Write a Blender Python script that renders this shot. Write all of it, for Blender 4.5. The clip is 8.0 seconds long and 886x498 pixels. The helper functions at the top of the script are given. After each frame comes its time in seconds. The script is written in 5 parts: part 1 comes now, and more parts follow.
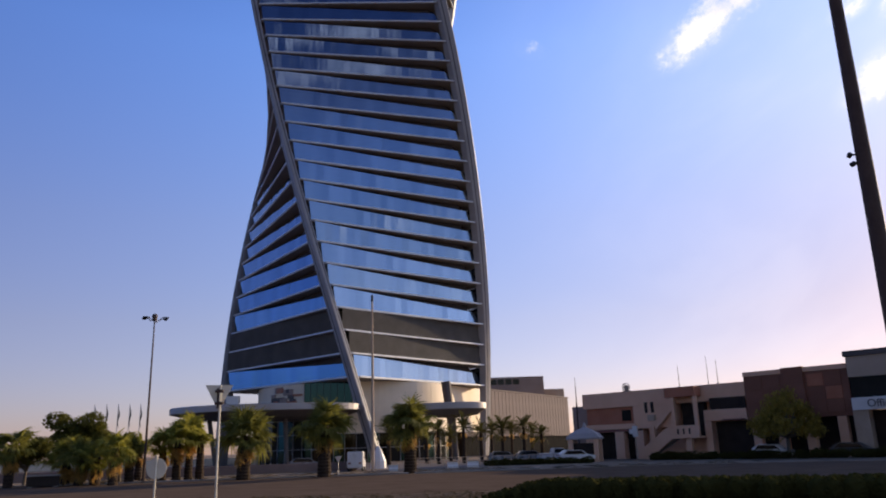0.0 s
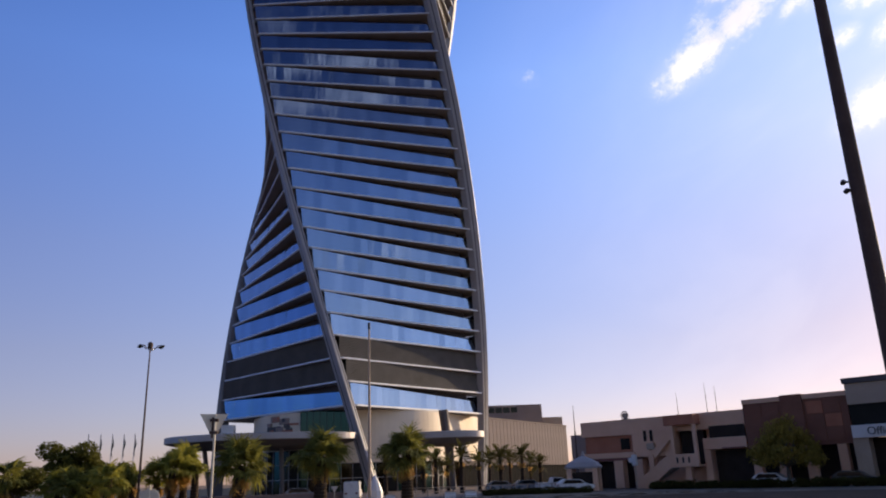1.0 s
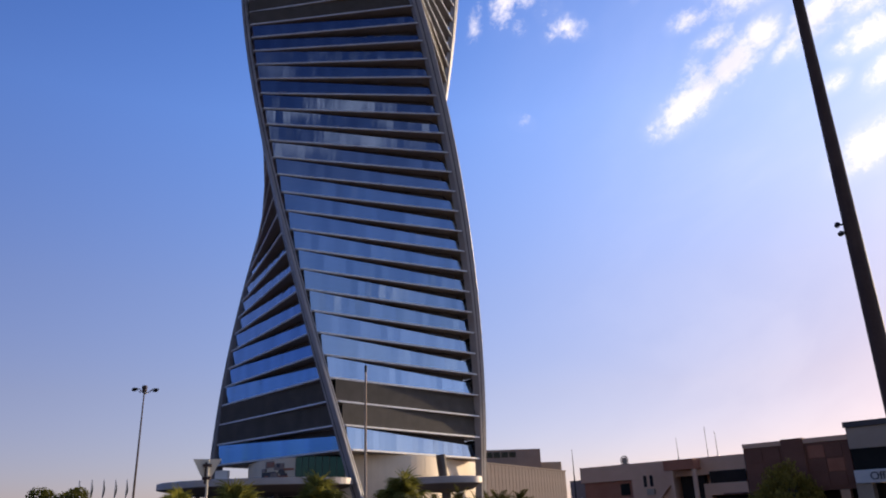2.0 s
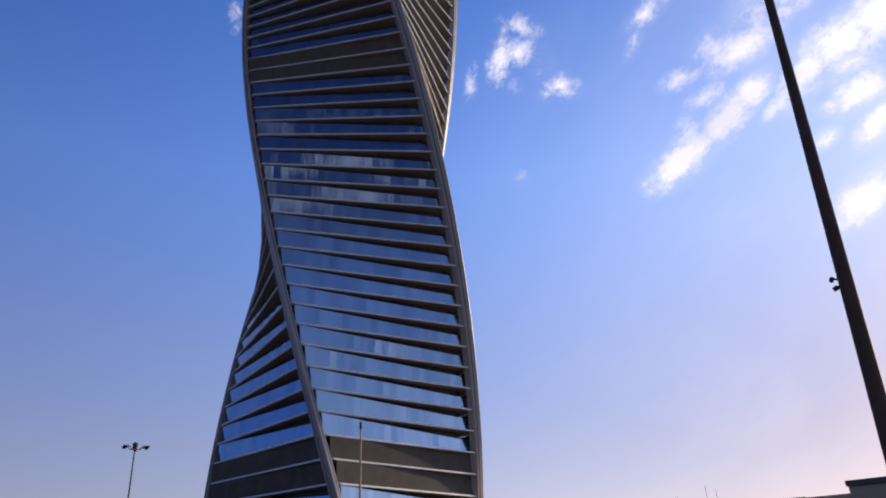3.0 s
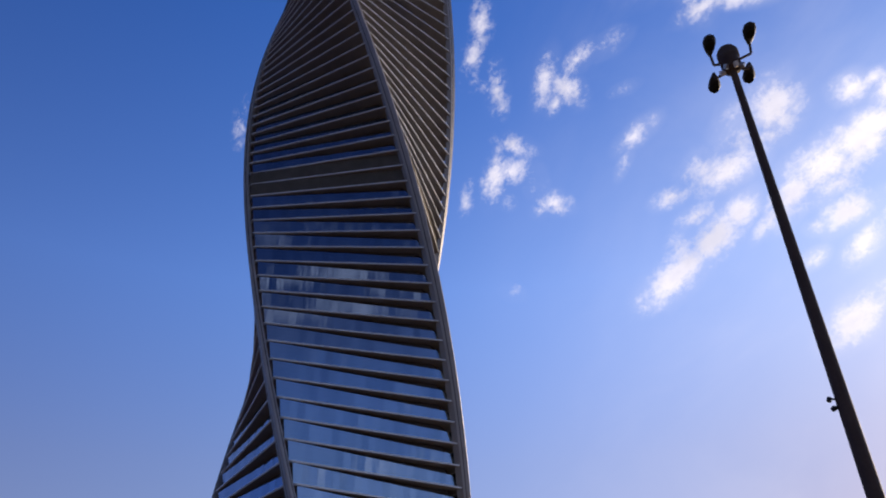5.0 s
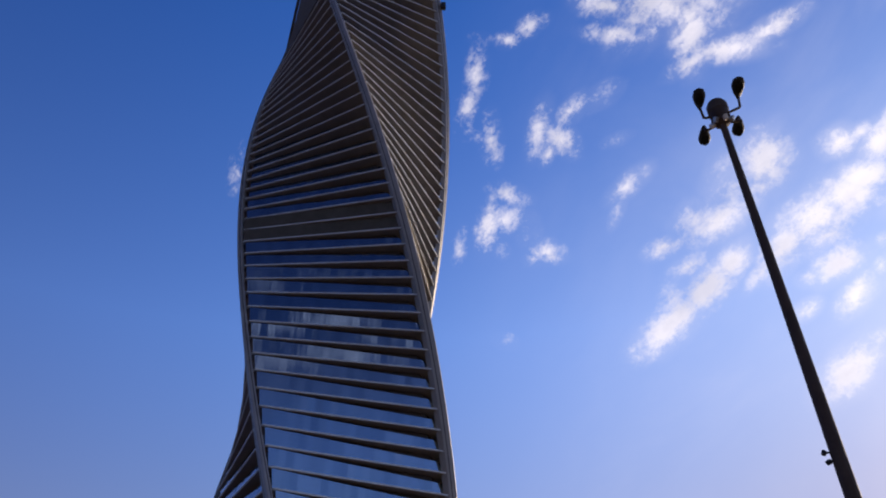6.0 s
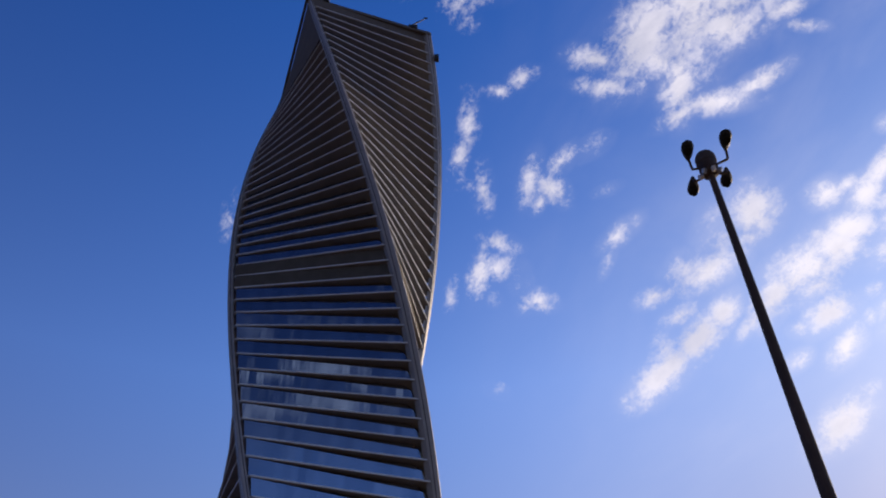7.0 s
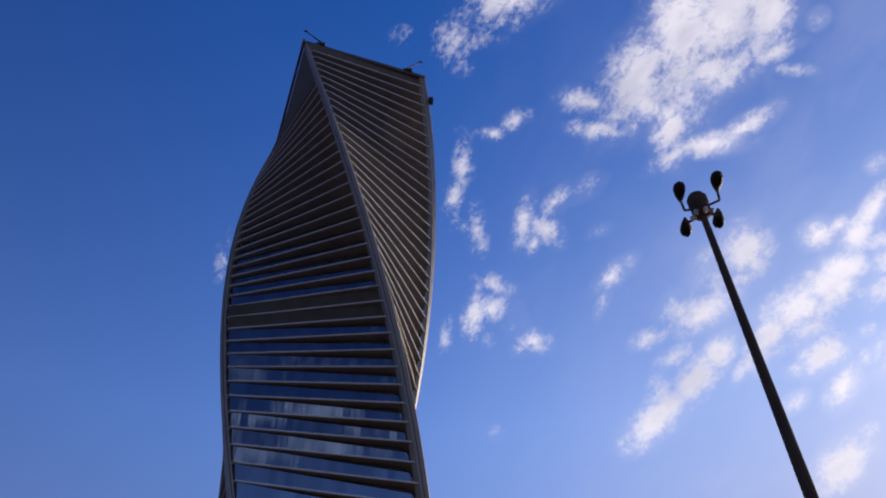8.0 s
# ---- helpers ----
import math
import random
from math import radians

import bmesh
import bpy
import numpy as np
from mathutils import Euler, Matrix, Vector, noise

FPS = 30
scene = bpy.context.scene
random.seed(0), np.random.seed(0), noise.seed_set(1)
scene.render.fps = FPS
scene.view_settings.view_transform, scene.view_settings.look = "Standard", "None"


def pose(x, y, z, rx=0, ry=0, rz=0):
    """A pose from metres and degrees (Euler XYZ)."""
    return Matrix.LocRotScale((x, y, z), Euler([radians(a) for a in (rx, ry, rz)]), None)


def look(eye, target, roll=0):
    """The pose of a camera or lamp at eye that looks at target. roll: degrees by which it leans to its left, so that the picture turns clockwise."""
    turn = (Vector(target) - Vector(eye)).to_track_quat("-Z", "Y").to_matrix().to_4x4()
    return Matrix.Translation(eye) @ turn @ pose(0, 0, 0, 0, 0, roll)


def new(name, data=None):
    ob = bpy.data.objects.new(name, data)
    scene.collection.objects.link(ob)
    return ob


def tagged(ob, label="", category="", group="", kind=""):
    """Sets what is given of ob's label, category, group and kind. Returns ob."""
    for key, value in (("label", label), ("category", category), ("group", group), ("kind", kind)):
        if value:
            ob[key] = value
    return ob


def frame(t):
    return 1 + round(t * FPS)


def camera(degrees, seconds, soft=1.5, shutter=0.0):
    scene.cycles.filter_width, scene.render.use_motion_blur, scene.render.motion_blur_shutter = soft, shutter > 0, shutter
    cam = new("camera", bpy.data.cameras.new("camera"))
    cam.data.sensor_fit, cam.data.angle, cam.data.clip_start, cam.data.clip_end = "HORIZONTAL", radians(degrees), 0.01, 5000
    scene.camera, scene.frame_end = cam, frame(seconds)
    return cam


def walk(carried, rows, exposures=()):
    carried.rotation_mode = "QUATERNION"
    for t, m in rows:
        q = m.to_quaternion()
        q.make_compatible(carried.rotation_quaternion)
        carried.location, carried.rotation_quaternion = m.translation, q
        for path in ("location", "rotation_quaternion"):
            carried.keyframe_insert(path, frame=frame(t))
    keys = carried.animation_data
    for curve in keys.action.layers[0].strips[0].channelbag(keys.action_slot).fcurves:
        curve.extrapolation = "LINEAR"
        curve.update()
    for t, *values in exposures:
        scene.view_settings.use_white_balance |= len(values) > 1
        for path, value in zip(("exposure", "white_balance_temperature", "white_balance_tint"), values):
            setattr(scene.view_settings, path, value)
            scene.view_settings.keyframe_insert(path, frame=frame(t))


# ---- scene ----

EYE = 2.3                     # height of the lens over the ground

# ---- camera ----
cam = camera(61.72, 8.0, soft=2.0)
# seconds, sideways drift in metres, yaw, pitch, roll
PATH = [
    (0.0, -0.080, -0.33, 14.98, -1.79), (0.5, -0.069, -0.45, 15.96, -1.91), (1.0, -0.058, -0.62, 17.08, -1.96),
    (1.5, -0.047, -0.76, 18.51, -1.97), (3.0, -0.014, -1.39, 24.52, -2.16), (3.5, -0.003, -1.58, 26.61, -2.10),
    (4.0, 0.008, -1.73, 28.86, -2.07), (4.5, 0.014, -1.92, 31.17, -1.96), (6.0, 0.035, -2.97, 36.90, -1.66),
    (6.5, 0.040, -3.46, 38.68, -1.70), (7.0, 0.045, -3.95, 40.58, -1.84), (7.5, 0.050, -4.44, 42.35, -2.17),
    (8.0, 0.054, -4.70, 43.70, -2.34),
]


def toward(az, el):
    """Unit direction: azimuth to the right of straight ahead (+y), elevation, in degrees."""
    a, e = radians(az), radians(el)
    return Vector((math.sin(a) * math.cos(e), math.cos(a) * math.cos(e), math.sin(e)))


def spot(az, d, z=0.0):
    """A point d metres away over the ground in the direction az."""
    return Vector((d * math.sin(radians(az)), d * math.cos(radians(az)), z))


rows = []
for t, x, yaw, pitch, roll in PATH:
    eye = Vector((x, 0, EYE))
    rows.append((t, look(eye, eye + toward(-yaw, pitch), roll)))
walk(cam, rows, exposures=[(0.0, 0.55, 7300, 10), (1.5, 0.52, 7300, 10), (3.0, 0.36, 7150, 10), (3.5, 0.30, 7100, 10), (4.5, 0.25, 7000, 10), (6.5, 0.1, 6850, 10), (8.0, 0.0, 6800, 10)])

# ---- world and sun ----
SUN_AZ, SUN_EL = 51.5, 13.0
GLARE_AZ = 66.0               # middle of the bright dusty air
world = bpy.data.worlds.new("sky")
scene.world = world
world.use_nodes = True
wt = world.node_tree
for n in list(wt.nodes):
    wt.nodes.remove(n)


def wmath(op, a, b=None, c=None):
    n = wt.nodes.new("ShaderNodeMath")
    n.operation = op
    for i, v in enumerate((a, b, c)):
        if v is None:
            continue
        if isinstance(v, (int, float)):
            n.inputs[i].default_value = v
        else:
            wt.links.new(v, n.inputs[i])
    return n.outputs[0]


def wvec(op, a, b=None):
    n = wt.nodes.new("ShaderNodeVectorMath")
    n.operation = op
    for i, v in enumerate((a, b)):
        if v is None:
            continue
        if isinstance(v, (tuple, Vector)):
            n.inputs[i].default_value = v
        else:
            wt.links.new(v, n.inputs["Scale" if op == "SCALE" and i else i])
    return n.outputs["Value"] if op in ("DOT_PRODUCT", "LENGTH") else n.outputs[0]


def wrange(v, lo, hi, to_lo=0.0, to_hi=1.0, smooth=True):
    n = wt.nodes.new("ShaderNodeMapRange")
    n.interpolation_type = "SMOOTHSTEP" if smooth else "LINEAR"
    wt.links.new(v, n.inputs[0])
    for i, x in enumerate((lo, hi, to_lo, to_hi)):
        n.inputs[i + 1].default_value = x
    return n.outputs[0]


def wmix(fac, a, b):
    n = wt.nodes.new("ShaderNodeMix")
    n.data_type = "RGBA"
    for sock, v in ((n.inputs[0], fac), (n.inputs[6], a), (n.inputs[7], b)):
        if isinstance(v, (tuple, float, int)):
            sock.default_value = v
        else:
            wt.links.new(v, sock)
    return n.outputs[2]


sky = wt.nodes.new("ShaderNodeTexSky")
sky.sky_type, sky.sun_disc = "NISHITA", False
sky.sun_elevation, sky.sun_rotation = radians(SUN_EL), radians(SUN_AZ)
sky.altitude, sky.air_density, sky.dust_density, sky.ozone_density = 600, 1.0, 0.8, 2.5

here = wt.nodes.new("ShaderNodeTexCoord").outputs["Generated"]
sepz = wt.nodes.new("ShaderNodeSeparateXYZ")
wt.links.new(here, sepz.inputs[0])
up_z = sepz.outputs[2]
# tangent plane of the sky, centred on the part that carries the broken cumulus
MID = toward(22, 42)
E1 = MID.cross(Vector((0, 0, 1))).normalized()
E2 = E1.cross(MID)
ahead = wmath("MAXIMUM", wvec("DOT_PRODUCT", here, MID), 0.05)
comb = wt.nodes.new("ShaderNodeCombineXYZ")
wt.links.new(wmath("DIVIDE", wvec("DOT_PRODUCT", here, E1), ahead), comb.inputs[0])
wt.links.new(wmath("DIVIDE", wvec("DOT_PRODUCT", here, E2), ahead), comb.inputs[1])
plane = comb.outputs[0]

# cloud patches: azimuth, elevation, half length, half width, slant (degrees), density
CLOUDS_BIG = [
    (37.3, 55.1, 4.9, 1.9, 58, 1.1), (42.3, 54.9, 3.8, 2.1, 42, 1.1), (46.4, 53.6, 2.7, 1.3, 55, 1), (29.9, 53.3, 3.1, 1.6, 37, 1),
    (30.0, 51.5, 1.9, 1.0, -46, 0.8), (23.7, 52.9, 1.6, 0.7, -26, 0.85), (23.9, 50.8, 1.7, 0.5, -21, 0.75), (31.6, 49.3, 2.0, 1.0, 69, 0.9),
    (38.3, 51.5, 1.9, 1.2, -16, 0.95), (30.4, 47.1, 1.3, 0.5, 11, 0.75), (34.1, 47.0, 2.0, 0.6, -16, 0.85), (38.6, 46.9, 1.7, 0.5, 7, 0.8),
    (44.1, 50.5, 1.2, 0.5, -8, 0.7), (44.8, 48.9, 0.9, 0.3, -39, 0.5),
]
CLOUDS_HIGH = [
    (15.9, 61.6, 2.4, 1.2, 8, 0.8), (7.3, 59.6, 1.6, 1.0, 77, 0.6), (11.2, 59.2, 1.2, 0.6, -5, 0.35), (16.1, 60.2, 0.7, 0.5, -36, 0.5),
    (8.3, 57.4, 0.7, 0.5, 1, 0.25), (-0.1, 59.6, 0.6, 0.6, -17, 0.25), (11.6, 52.2, 0.7, 0.4, -5, 0.6), (14.4, 52.9, 0.9, 0.5, 22, 0.6),
    (7.4, 49.8, 1.4, 0.6, 81, 0.7), (6.2, 47.6, 1.6, 0.6, 74, 0.6), (8.5, 45.0, 1.4, 0.6, 89, 0.6), (7.3, 45.3, 0.5, 0.4, -12, 0.5),
    (49.4, 50.8, 0.5, 0.4, 18, 0.25),
]
CLOUDS_MIDDLE = [
    (13.7, 45.3, 1.4, 0.6, 69, 0.7), (15.8, 44.3, 1.1, 0.7, -49, 0.85), (17.3, 46.2, 1.2, 0.5, 31, 0.6), (14.4, 43.4, 0.7, 0.4, 43, 0.6),
    (20.9, 46.8, 1.1, 0.5, 18, 0.3), (9.6, 40.8, 1.1, 0.6, -23, 0.65), (7.6, 38.6, 1.5, 0.7, 69, 0.85), (9.1, 38.8, 1.0, 0.7, 1, 0.7),
    (8.6, 36.5, 0.4, 0.4, -64, 0.35), (4.6, 37.1, 1.0, 0.4, 76, 0.6), (11.3, 37.9, 0.9, 0.6, -86, 0.25), (12.9, 36.0, 1.0, 0.6, -21, 0.75),
    (11.5, 35.6, 0.5, 0.4, 20, 0.5), (21.4, 39.9, 1.2, 0.5, 28, 0.65),
]
CLOUDS_STREAK = [
    (33.7, 38.7, 1.5, 1.2, 60, 0.95), (35.2, 38.2, 0.6, 0.4, 22, 0.6), (32.6, 37.1, 0.9, 0.5, 1, 0.7), (30.5, 37.6, 1.4, 1.2, 85, 0.4),
    (28.3, 35.6, 1.7, 0.8, 19, 0.85), (26.3, 36.1, 1.1, 0.8, 19, 0.55), (23.3, 34.8, 1.0, 0.5, 11, 0.7), (28.4, 32.5, 1.2, 0.7, 28, 0.95),
    (25.9, 31.1, 1.8, 0.9, 36, 1), (22.4, 29.2, 2.5, 0.9, 31, 1), (24.9, 33.0, 1.0, 0.5, 17, 0.65), (23.2, 30.7, 1.1, 0.8, -85, 0.55),
    (20.1, 27.6, 0.9, 0.5, 5, 0.4),
]
CLOUDS_RIGHT = [
    (40.1, 35.2, 1.2, 0.8, -13, 1), (38.6, 34.4, 1.6, 1.1, -3, 0.95), (35.9, 33.8, 2.3, 1.2, 15, 0.95), (32.8, 32.7, 1.8, 0.9, 39, 0.85),
    (35.9, 32.5, 1.4, 0.9, 23, 0.6), (30.6, 31.4, 1.2, 0.4, 36, 0.75), (36.1, 30.4, 1.3, 0.8, 11, 0.95), (37.2, 30.1, 1.0, 0.4, 37, 0.45),
    (33.7, 30.0, 0.6, 0.4, -2, 0.5), (36.2, 28.0, 1.2, 0.6, 38, 0.85), (32.6, 27.9, 0.7, 0.4, 20, 0.6), (39.6, 30.9, 0.5, 0.3, 12, 0.4),
    (38.5, 29.3, 0.4, 0.3, 55, 0.4), (33.9, 23.3, 1.8, 0.9, 32, 0.95),
]
CLOUDS_EDGE = [
    (39.7, 38.0, 0.9, 0.7, -10, 0.8), (41.4, 38.0, 0.6, 0.4, 2, 0.6), (42.3, 37.0, 1.1, 0.7, 31, 0.85), (44.4, 38.1, 1.4, 0.5, 32, 0.85),
    (46.5, 40.5, 0.5, 0.4, 7, 0.4), (44.1, 35.7, 1.0, 0.5, -19, 0.65), (36.5, 24.8, 0.6, 0.4, 17, 0.35), (42.4, 33.1, 1.4, 0.8, 6, 0.7),
    (44.2, 34.4, 1.4, 0.9, 7, 0.8), (42.3, 29.3, 1.8, 1.2, 18, 0.7),
]
CLOUDS_FAINT = [
    (20.0, 38.2, 0.9, 0.3, 56, 0.3), (-17.6, 41.6, 1.2, 0.5, 87, 0.35), (21.5, 43.4, 0.8, 0.3, 8, 0.2), (8.3, 52.5, 0.6, 0.3, -12, 0.2),
    (8.2, 29.6, 0.6, 0.4, -18, 0.12),
]
field = None
for az, el, half_len, half_wid, slant, dense in CLOUDS_BIG + CLOUDS_HIGH + CLOUDS_MIDDLE + CLOUDS_STREAK + CLOUDS_RIGHT + CLOUDS_EDGE + CLOUDS_FAINT:
    d = toward(az, el)
    k = d.dot(MID)
    cx, cy = d.dot(E1) / k, d.dot(E2) / k
    tip = toward(az + 0.2 * math.cos(radians(slant)) / math.cos(radians(el)), el + 0.2 * math.sin(radians(slant)))
    kt = tip.dot(MID)
    turn = math.atan2(tip.dot(E2) / kt - cy, tip.dot(E1) / kt - cx)
    mp = wt.nodes.new("ShaderNodeMapping")
    mp.vector_type = "TEXTURE"
    mp.inputs["Location"].default_value = (cx, cy, 0)
    mp.inputs["Rotation"].default_value = (0, 0, turn)
    mp.inputs["Scale"].default_value = (radians(half_len) / k, radians(half_wid) / k, 1)
    # worked out one after another, which keeps the node stack short
    step = plane if field is None else wvec("ADD", plane, wvec("SCALE", comb.outputs[0], wmath("MULTIPLY", field, 1e-7)))
    wt.links.new(step, mp.inputs["Vector"])
    one = wmath("MAXIMUM", wmath("SUBTRACT", 1.8, wvec("LENGTH", mp.outputs[0])), -0.8)
    one = wmath("MINIMUM", one, wmath("MULTIPLY", one, dense))
    field = one if field is None else wmath("SMOOTH_MAX", field, one, 0.12)


def wnoise(vec, scale, detail, rough, warp=0.0):
    n = wt.nodes.new("ShaderNodeTexNoise")
    wt.links.new(vec, n.inputs["Vector"])
    n.inputs["Scale"].default_value, n.inputs["Detail"].default_value = scale, detail
    n.inputs["Roughness"].default_value, n.inputs["Distortion"].default_value = rough, warp
    return n.outputs["Fac"]


streak = wt.nodes.new("ShaderNodeMapping")
streak.vector_type = "TEXTURE"
streak.inputs["Rotation"].default_value = (0, 0, radians(36))
streak.inputs["Scale"].default_value = (1.5, 0.95, 1.0)
wt.links.new(plane, streak.inputs["Vector"])
fluff = wnoise(streak.outputs[0], 26.0, 8.0, 0.60, 0.25)
lumps = wnoise(streak.outputs[0], 62.0, 6.0, 0.62, 0.5)
wisps = wnoise(plane, 130.0, 5.0, 0.6, 0.6)
fluff_in = wnoise(streak.outputs[0], 11.0, 7.0, 0.6, 0.2)
capped = wmath("MINIMUM", wmath("MAXIMUM", field, -0.3), 1.75)
body_of = wmath("ADD", capped, wmath("MULTIPLY", wmath("SUBTRACT", fluff, 0.53), 2.5))
body_of = wmath("ADD", body_of, wmath("MULTIPLY", wmath("SUBTRACT", lumps, 0.5), 2.3))
body_of = wmath("ADD", body_of, wmath("MULTIPLY", wmath("SUBTRACT", wisps, 0.5), 1.6))
cover_near = wmath("MULTIPLY", wrange(body_of, -0.05, 1.35), wrange(field, -0.3, 0.4))
haze_side = wvec("DOT_PRODUCT", here, Vector((1, 0, 0)))
thin = wmath("MULTIPLY", wrange(wmath("ADD", field, wmath("MULTIPLY", wmath("SUBTRACT", fluff_in, 0.5), 2.4)), -0.6, 1.6), 0.26)
drift = wmath("ADD", 0.045, wmath("MULTIPLY", wrange(wnoise(streak.outputs[0], 5.0, 5.0, 0.55, 0.6), 0.35, 0.7), 0.09))
veil = wmath("MULTIPLY", wmath("ADD", thin, drift), wrange(haze_side, 0.0, 0.5))
cover_near = wmath("MULTIPLY", cover_near, wmath("ADD", 0.55, wmath("MULTIPLY", wrange(field, 0.3, 1.5), 0.45)))
cover_near = wmath("SUBTRACT", 1.0, wmath("MULTIPLY", wmath("SUBTRACT", 1.0, cover_near), wmath("SUBTRACT", 1.0, veil)))
# scattered cloud goes on out of view, kept to the right for glass reflections
elsewhere = wnoise(here, 4.5, 8.0, 0.62, 0.3)
away = wrange(wvec("DOT_PRODUCT", here, toward(2, 30)), 0.66, 0.48)
cover_far = wmath("MULTIPLY", wrange(elsewhere, 0.50, 0.80), wmath("MULTIPLY", away, wrange(wvec("DOT_PRODUCT", here, Vector((1, 0, 0))), -0.5, 0.4)))
# unseen cloud bank behind the camera, added to brighten reflections in tower glass
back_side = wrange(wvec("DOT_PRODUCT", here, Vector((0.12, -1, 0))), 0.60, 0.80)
added_bank = wmath("MULTIPLY", wmath("MULTIPLY", wrange(up_z, 0.47, 0.495), wrange(up_z, 0.555, 0.53)), back_side)
cover_for_glass = wmath("MULTIPLY", wrange(wnoise(here, 9.0, 6.0, 0.62, 0.3), 0.44, 0.66), wmath("MULTIPLY", added_bank, 0.5))
cover_far = wmath("MAXIMUM", wmath("MULTIPLY", cover_far, wmath("SUBTRACT", 1.0, back_side)), cover_for_glass)
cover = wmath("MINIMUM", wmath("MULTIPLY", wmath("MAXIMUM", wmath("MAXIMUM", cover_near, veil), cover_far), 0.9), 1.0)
shade_of = wrange(wmath("SUBTRACT", fluff_in, wmath("MULTIPLY", capped, 0.07)), 0.22, 0.55)
cloud_tone = wmix(shade_of, (4.5, 4.7, 6.3, 1), (7.9, 7.7, 9.0, 1))

# warm dusty haze that thickens towards the horizon
tint = wmix(wrange(up_z, 0.02, 0.16, smooth=False), (0.88, 0.70, 0.97, 1), (1.10, 0.87, 1.10, 1))
tint = wmix(wrange(up_z, 0.16, 0.29, smooth=False), tint, (1.17, 1.05, 1.43, 1))
tint = wmix(wrange(up_z, 0.29, 0.50, smooth=False), tint, (1.07, 1.34, 2.15, 1))
tint = wmix(wrange(up_z, 0.50, 0.88, smooth=False), tint, (0.29, 0.91, 2.12, 1))
tinted = wt.nodes.new("ShaderNodeMix")
tinted.data_type, tinted.blend_type = "RGBA", "MULTIPLY"
tinted.inputs[0].default_value = 1.0
wt.links.new(sky.outputs[0], tinted.inputs[6])
wt.links.new(tint, tinted.inputs[7])
bg = wt.nodes.new("ShaderNodeBackground")
bg.inputs["Strength"].default_value = 0.107
# sky opposite the sun and behind, toned mostly out of view for glass reflections
anti = wrange(wvec("DOT_PRODUCT", here, toward(GLARE_AZ + 180.0, 6.0)), -0.05, 0.9)
deep = wt.nodes.new("ShaderNodeMix")
deep.data_type, deep.blend_type = "RGBA", "MULTIPLY"
deep.inputs[0].default_value = 1.0
wt.links.new(tinted.outputs[2], deep.inputs[6])
near_sun = wmath("POWER", wmath("MAXIMUM", wvec("DOT_PRODUCT", here, toward(GLARE_AZ, SUN_EL)), 0.0), 3.6)
behind = wrange(wvec("DOT_PRODUCT", here, Vector((0, -1, 0))), 0.1, 0.7)
# blue patch left of view, added for the tower's left glass to reflect
blue_for_glass = wrange(wvec("DOT_PRODUCT", here, toward(-78.0, 8.0)), 0.66, 0.90)
anti_low = wmix(blue_for_glass, (0.72, 0.72, 0.74, 1), wmix(wrange(up_z, 0.03, 0.16), (0.16, 0.48, 1.12, 1), (0.32, 0.62, 1.05, 1)))
anti_tone = wmix(wrange(up_z, 0.2, 0.6), anti_low, (0.52, 0.57, 0.62, 1))
wt.links.new(wmix(anti, wmix(behind, wmix(wrange(haze_side, -0.1, -0.6), wmix(near_sun, (1.0, 1.0, 1.0, 1), (0.99, 0.975, 0.92, 1)), (0.97, 0.945, 1.0, 1)), (0.76, 1.0, 1.08, 1)), anti_tone), deep.inputs[7])
# bright dusty air on the sun's side
glow = wmix(wmath("MULTIPLY", near_sun, wmath("MULTIPLY", wrange(up_z, 0.12, 0.45), wrange(up_z, 0.84, 0.45))), (0.0, 0.0, 0.0, 1), (3.2, 3.4, 4.0, 1))
aureole = wmath("POWER", wmath("MAXIMUM", wvec("DOT_PRODUCT", here, toward(SUN_AZ - 7.5, SUN_EL)), 0.0), 10.0)
dim = wt.nodes.new("ShaderNodeVectorMath")
dim.operation = "SCALE"
wt.links.new(deep.outputs[2], dim.inputs[0])
wt.links.new(wmath("SUBTRACT", 1.0, wmath("MULTIPLY", aureole, 0.46)), dim.inputs["Scale"])
hazy = wt.nodes.new("ShaderNodeMix")
hazy.data_type, hazy.blend_type = "RGBA", "ADD"
hazy.inputs[0].default_value = 1.0
# unseen high sky behind the camera, darkened so tower glass reflects darker
far_side = wmath("MULTIPLY", wrange(wvec("DOT_PRODUCT", here, toward(GLARE_AZ + 150.0, 0.0)), -0.05, 0.6), wrange(up_z, 0.25, 0.49))
dark_behind = wt.nodes.new("ShaderNodeMix")
dark_behind.data_type, dark_behind.blend_type = "RGBA", "MULTIPLY"
wt.links.new(far_side, dark_behind.inputs[0])
wt.links.new(dim.outputs[0], dark_behind.inputs[6])
dark_behind.inputs[7].default_value = (0.42, 0.32, 0.32, 1)
wt.links.new(dark_behind.outputs[2], hazy.inputs[6])
wt.links.new(glow, hazy.inputs[7])
# blue-white glow out of view, added to brighten the tower's lowest glass row
added_low_glow = wmath("POWER", wmath("MAXIMUM", wvec("DOT_PRODUCT", here, toward(86.0, 6.0)), 0.0), 12.0)
glowing = wt.nodes.new("ShaderNodeMix")
glowing.data_type, glowing.blend_type = "RGBA", "ADD"
wt.links.new(added_low_glow, glowing.inputs[0])
wt.links.new(hazy.outputs[2], glowing.inputs[6])
glowing.inputs[7].default_value = (2.2, 2.9, 4.0, 1)
lit_cloud = wmix(wmath("MULTIPLY", near_sun, 0.8), cloud_tone, (11.2, 10.6, 11.3, 1))
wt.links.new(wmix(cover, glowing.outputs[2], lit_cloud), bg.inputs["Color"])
wout = wt.nodes.new("ShaderNodeOutputWorld")
wt.links.new(bg.outputs[0], wout.inputs["Surface"])

sun = new("sun", bpy.data.lights.new("sun", "SUN"))
